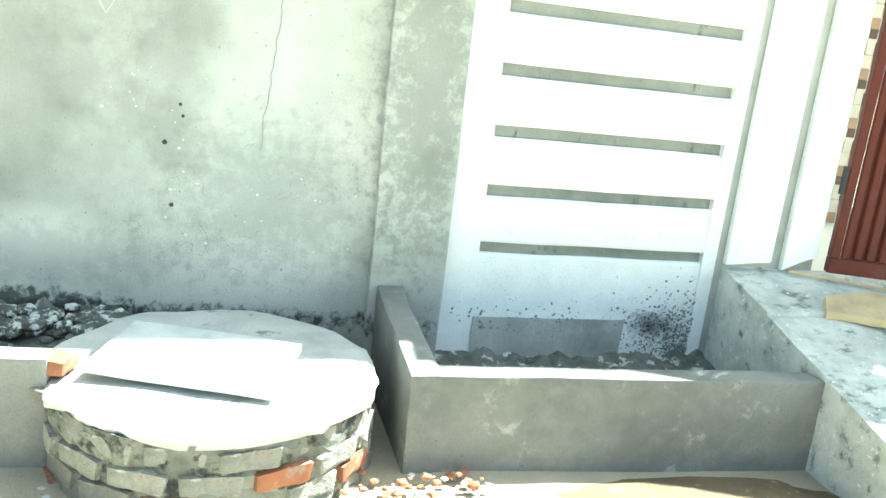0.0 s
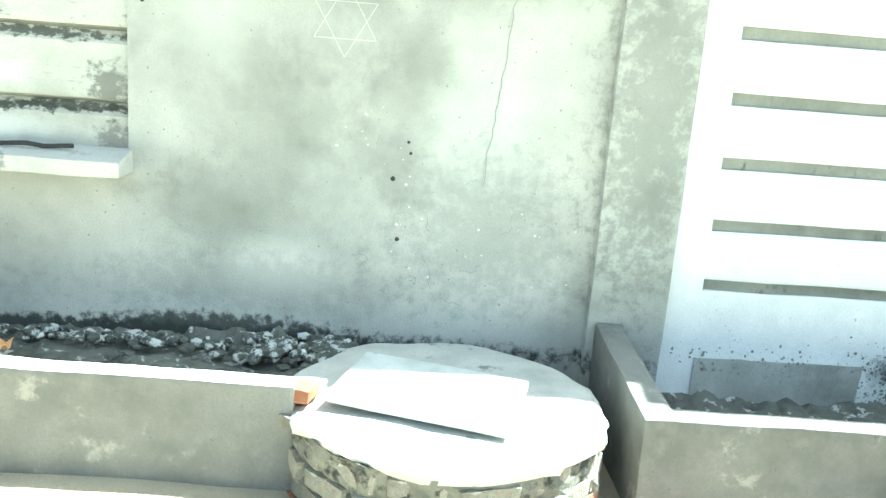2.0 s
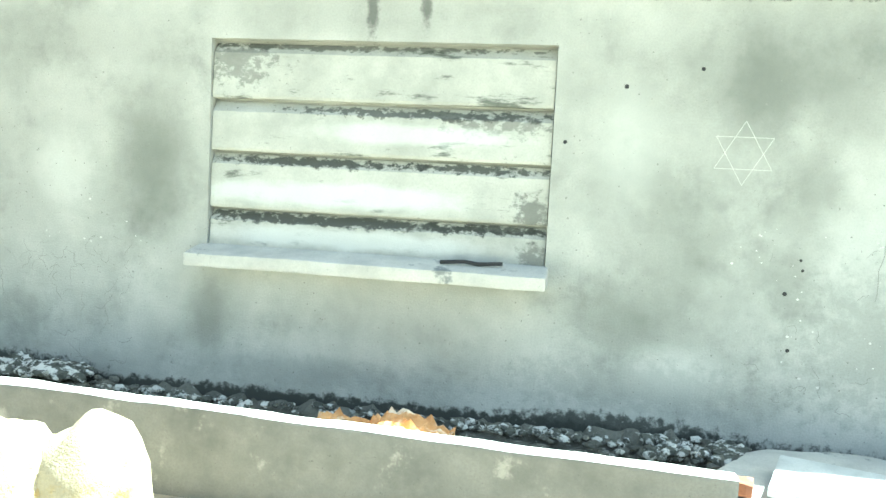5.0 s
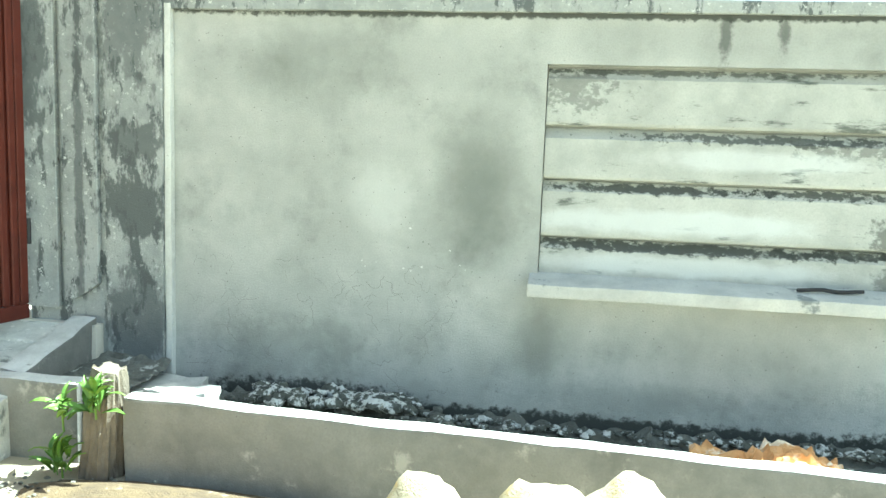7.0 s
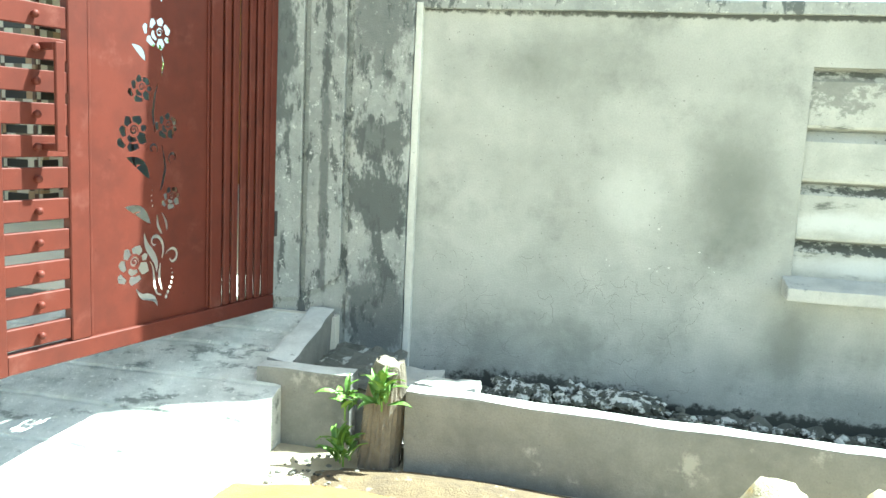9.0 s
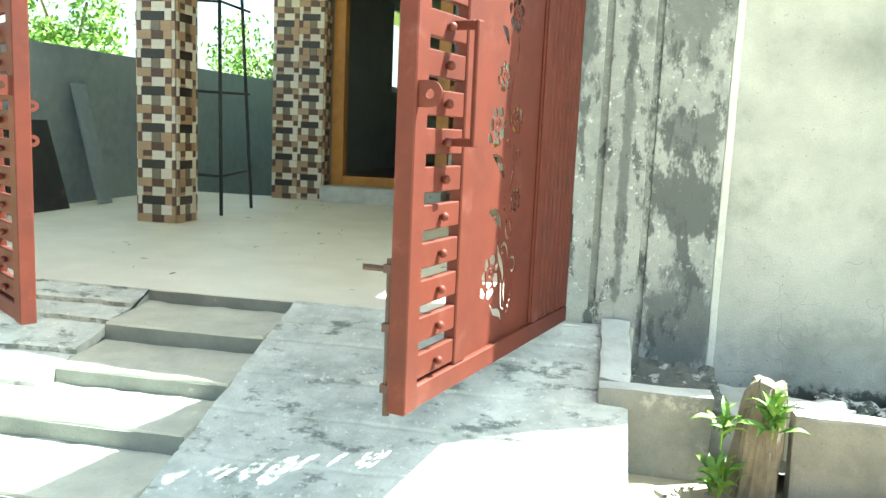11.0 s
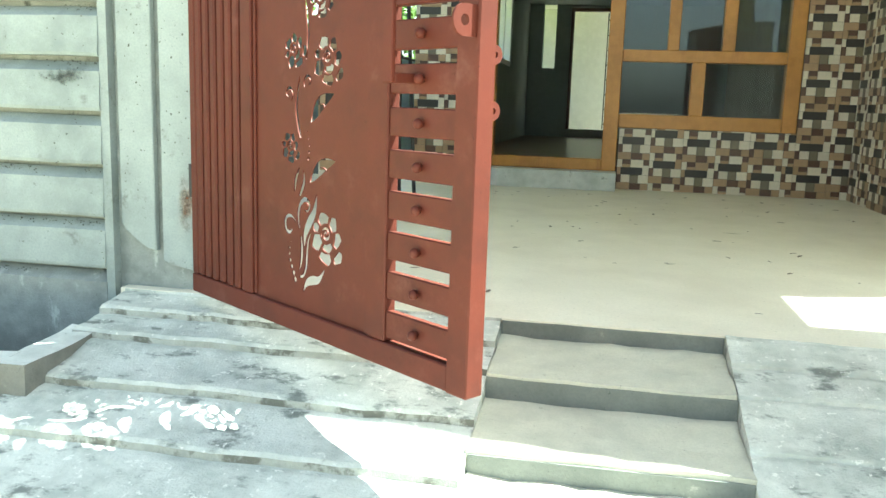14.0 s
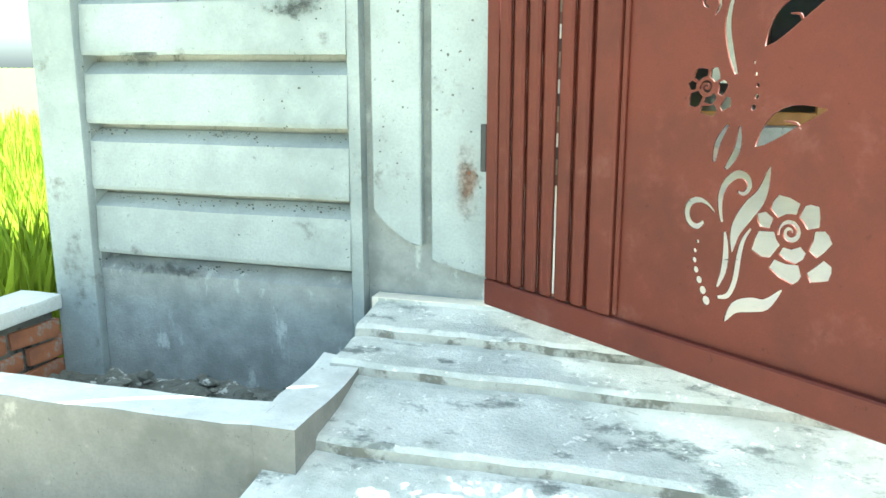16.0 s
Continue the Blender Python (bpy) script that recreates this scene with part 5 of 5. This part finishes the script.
# rear doorway with its dark frame and a half-open grille
rear = thing("rear_door", "dark-framed rear doorway with a half-open iron grille", "door frame", at=pose(0, 0, 0))
for x0, x1, z0, z1 in ((-4.88, -4.82, 0.98, 3.34), (-3.92, -3.86, 0.98, 3.34), (-4.82, -3.92, 3.28, 3.34)):
    part("frame_bar", boxes((x0, x1, HY - 0.02, HY + 0.1, z0, z1)), M["tile_brown"], rear)
for k in range(6):
    gb_ = bmesh.new()
    rod(gb_, (-4.16 + 0.045 * k, HY + 0.12, 1.0), (-4.16 + 0.045 * k, HY + 0.12, 3.26), 0.012, 6)
    part("grille_bar", gb_, M["iron"], rear)
for k in range(8):
    gb_ = bmesh.new()
    rod(gb_, (-4.17, HY + 0.12, 1.1 + 0.29 * k), (-3.92, HY + 0.12, 1.1 + 0.29 * k), 0.012, 6)
    part("grille_bar", gb_, M["iron"], rear)
side_win = thing("side_window", "white-framed side window of the hall", "window", at=pose(0, 0, 0))
for y0, y1, z0, z1 in ((9.21, 9.29, 2.04, 3.39), (11.01, 11.09, 2.04, 3.39), (9.29, 11.01, 2.04, 2.12), (9.29, 11.01, 3.31, 3.39), (10.1, 10.18, 2.12, 3.31)):
    part("frame_bar", boxes((-5.85, -5.72, y0, y1, z0, z1)), M["grille_white"], side_win)

# ---- scaffold frame behind the column, boards on the boundary wall ----
sc = thing("scaffold_frame", "thin dark steel scaffold frame standing on the porch", "scaffold", at=pose(0, 0, 0.62))
for a, b in (((-5.57, 3.03, 0), (-5.62, 3.05, 2.9)), ((-5.63, 3.79, 0), (-5.78, 3.75, 2.9)), ((-6.25, 2.95, 0), (-6.25, 2.97, 2.9)), ((-6.3, 3.7, 0), (-6.32, 3.7, 2.9))):
    lb2 = bmesh.new()
    rod(lb2, a, b, 0.016)
    part("leg", lb2, M["iron"], sc)
for z in (0.35, 1.08, 1.85, 2.6):
    for a, b in (((-5.575, 3.03), (-5.66, 3.78)), ((-5.58, 3.03), (-6.25, 2.96))):
        lb2 = bmesh.new()
        rod(lb2, (*a, z), (*b, z + 0.02), 0.012)
        part("rung", lb2, M["iron"], sc)
lb2 = bmesh.new()
rod(lb2, (-5.6, 3.05, 1.95), (-5.72, 3.76, 2.3), 0.01)
part("brace", lb2, M["iron"], sc)
pl = solid("leaning_plank", bevelled(boxes((-0.015, 0.015, -0.11, 0.11, 0, 1.15)), 0.003), M["boundary"], "grey plank leaning on the boundary wall", "plank")
pl.matrix_world = pose(-6.93, 3.35, 0.622, 0, -13, 4)
db = solid("leaning_board", bevelled(boxes((-0.015, 0.015, -0.35, 0.35, 0, 0.8)), 0.003), M["iron"], "dark sheet board leaning on the boundary wall", "board")
db.matrix_world = pose(-6.93, 2.45, 0.622, 0, -15, 0)


# ---- trees behind the boundary wall ----
def tree(x, y, h, spread, seed):
    t = thing("tree", "leafy green tree behind the boundary wall", "tree", "trees", at=pose(x, y, 0.1))
    r = random.Random(seed)
    bm = bmesh.new()
    bmesh.ops.create_cone(bm, cap_ends=True, segments=10, radius1=0.14, radius2=0.07, depth=h * 0.55, matrix=Matrix.Translation((0, 0, h * 0.275)))
    tips = []
    for k in range(9):
        a, z = r.uniform(0, 6.28), h * r.uniform(0.4, 0.55)
        e = Vector((math.cos(a) * spread * r.uniform(0.4, 0.8), math.sin(a) * spread * r.uniform(0.4, 0.8), z + h * r.uniform(0.1, 0.38)))
        rod(bm, (0, 0, z), e, 0.03, 6)
        tips.append(e)
    part("trunk", bm, M["bark"], t)
    verts, faces = [], []
    for k in range(60):
        c = tips[k % 9] * r.uniform(0.55, 1.1) + Vector((r.gauss(0, 0.25), r.gauss(0, 0.25), r.gauss(0.1, 0.28))) * spread * 0.7
        c.z = max(c.z, h * 0.36)
        for i in range(60):
            p = c + Vector((r.gauss(0, 1), r.gauss(0, 1), r.gauss(0, 0.8))) * 0.13 * spread
            d = Vector((r.gauss(0, 1), r.gauss(0, 1), r.gauss(0, 1))).normalized()
            e = d.orthogonal().normalized()
            n = len(verts)
            verts += [p - d * 0.07, p + e * 0.03, p + d * 0.07, p - e * 0.03]
            faces.append((n, n + 1, n + 2, n + 3))
    me = bpy.data.meshes.new("crown")
    me.from_pydata(verts, [], faces)
    me.materials.append(M["leaf"])
    ob = new("crown", me)
    ob.parent = t


tree(-9.3, 13.0, 4.4, 1.5, 1)
tree(-12.3, 10.4, 3.9, 1.15, 2)
tree(-10.6, 15.5, 4.0, 1.5, 3)

# ---- field beyond the end of the wall ----
structure("field", boxes((-880, -7.45, -1.2, 880, 0.02, 0.12)), M["grass"], "bright yellow-green grass field", "field")
gv, gf = [], []
r = random.Random(4)
for i in range(14000):
    dist = r.uniform(0, 1) ** 1.6
    x, y = -7.55 - 9 * dist, r.uniform(-0.8, 4.5 + 8 * dist)
    h, a, lean = r.uniform(0.2, 0.55), r.uniform(0, 6.28), r.uniform(0, 0.16)
    w = 0.007 + 0.01 * dist
    c, s = math.cos(a), math.sin(a)
    n = len(gv)
    gv += [(x - c * w, y - s * w, 0.11), (x + c * w, y + s * w, 0.11), (x + s * lean * 0.4 + c * w * 0.7, y - c * lean * 0.4 + s * w * 0.7, 0.11 + h * 0.6),
           (x + s * lean, y - c * lean, 0.11 + h), (x + s * lean * 0.4 - c * w * 0.7, y - c * lean * 0.4 - s * w * 0.7, 0.11 + h * 0.6)]
    gf.append((n, n + 1, n + 2, n + 3, n + 4))
gme = bpy.data.meshes.new("field_grass")
gme.from_pydata(gv, [], gf)
gme.materials.append(M["grass"])
tagged(new("field_grass", gme), "tall yellow-green grass in the field", "grass", "", "stuff")

# ---- mosaic pieces, last ----
col = bpy.data.objects["column_porch_core"]
clad(col, pose(-5.94, 2.32, 0.62), 0.33, 2.7, True)
clad(col, pose(-5.61, 2.32, 0.62, 0, 0, 90), 0.33, 2.7, True)
clad(col, pose(-5.94, 2.65, 0.62, 0, 0, -90), 0.33, 2.7, False)
front = bpy.data.objects["wall_house_front"]
clad(front, pose(-3.95, FY, 0.62), 1.6, 0.59, True)
clad(front, pose(-2.35, FY, 0.62), 0.5, 2.3, True)
clad(front, pose(-2.35, FY, 2.922), 0.5, 0.5, False)
corner = structure("column_house_corner", boxes((-5.93, -5.34, 5.0, 5.196, 0.6, 3.5)), M["grout"], "mosaic-clad corner pier of the house", "column")
clad(corner, pose(-5.93, 5.0, 0.62), 0.59, 2.8, True)
clad(corner, pose(-5.34, 5.0, 0.62, 0, 0, 90), 0.19, 2.8, False)
side = bpy.data.objects["wall_house_side"]
clad(side, pose(-1.85, 5.19, 0.62, 0, 0, -90), 0.9, 2.4, True)
clad(side, pose(-1.85, 5.19, 3.022, 0, 0, -90), 0.9, 0.4, False)
clad(side, pose(-1.85, 4.288, 0.62, 0, 0, -90), 2.94, 2.8, False)
clad(side, pose(-1.85, 1.34, 0.62), 0.25, 2.8, False)
post = structure("column_side_gate", boxes((6.0, 6.4, 1.2, 1.55, 0.5, 3.4)), M["grout"], "mosaic-clad column behind the side gate", "column")
clad(post, pose(6.0, 1.2, 0.58), 0.4, 2.7, False)
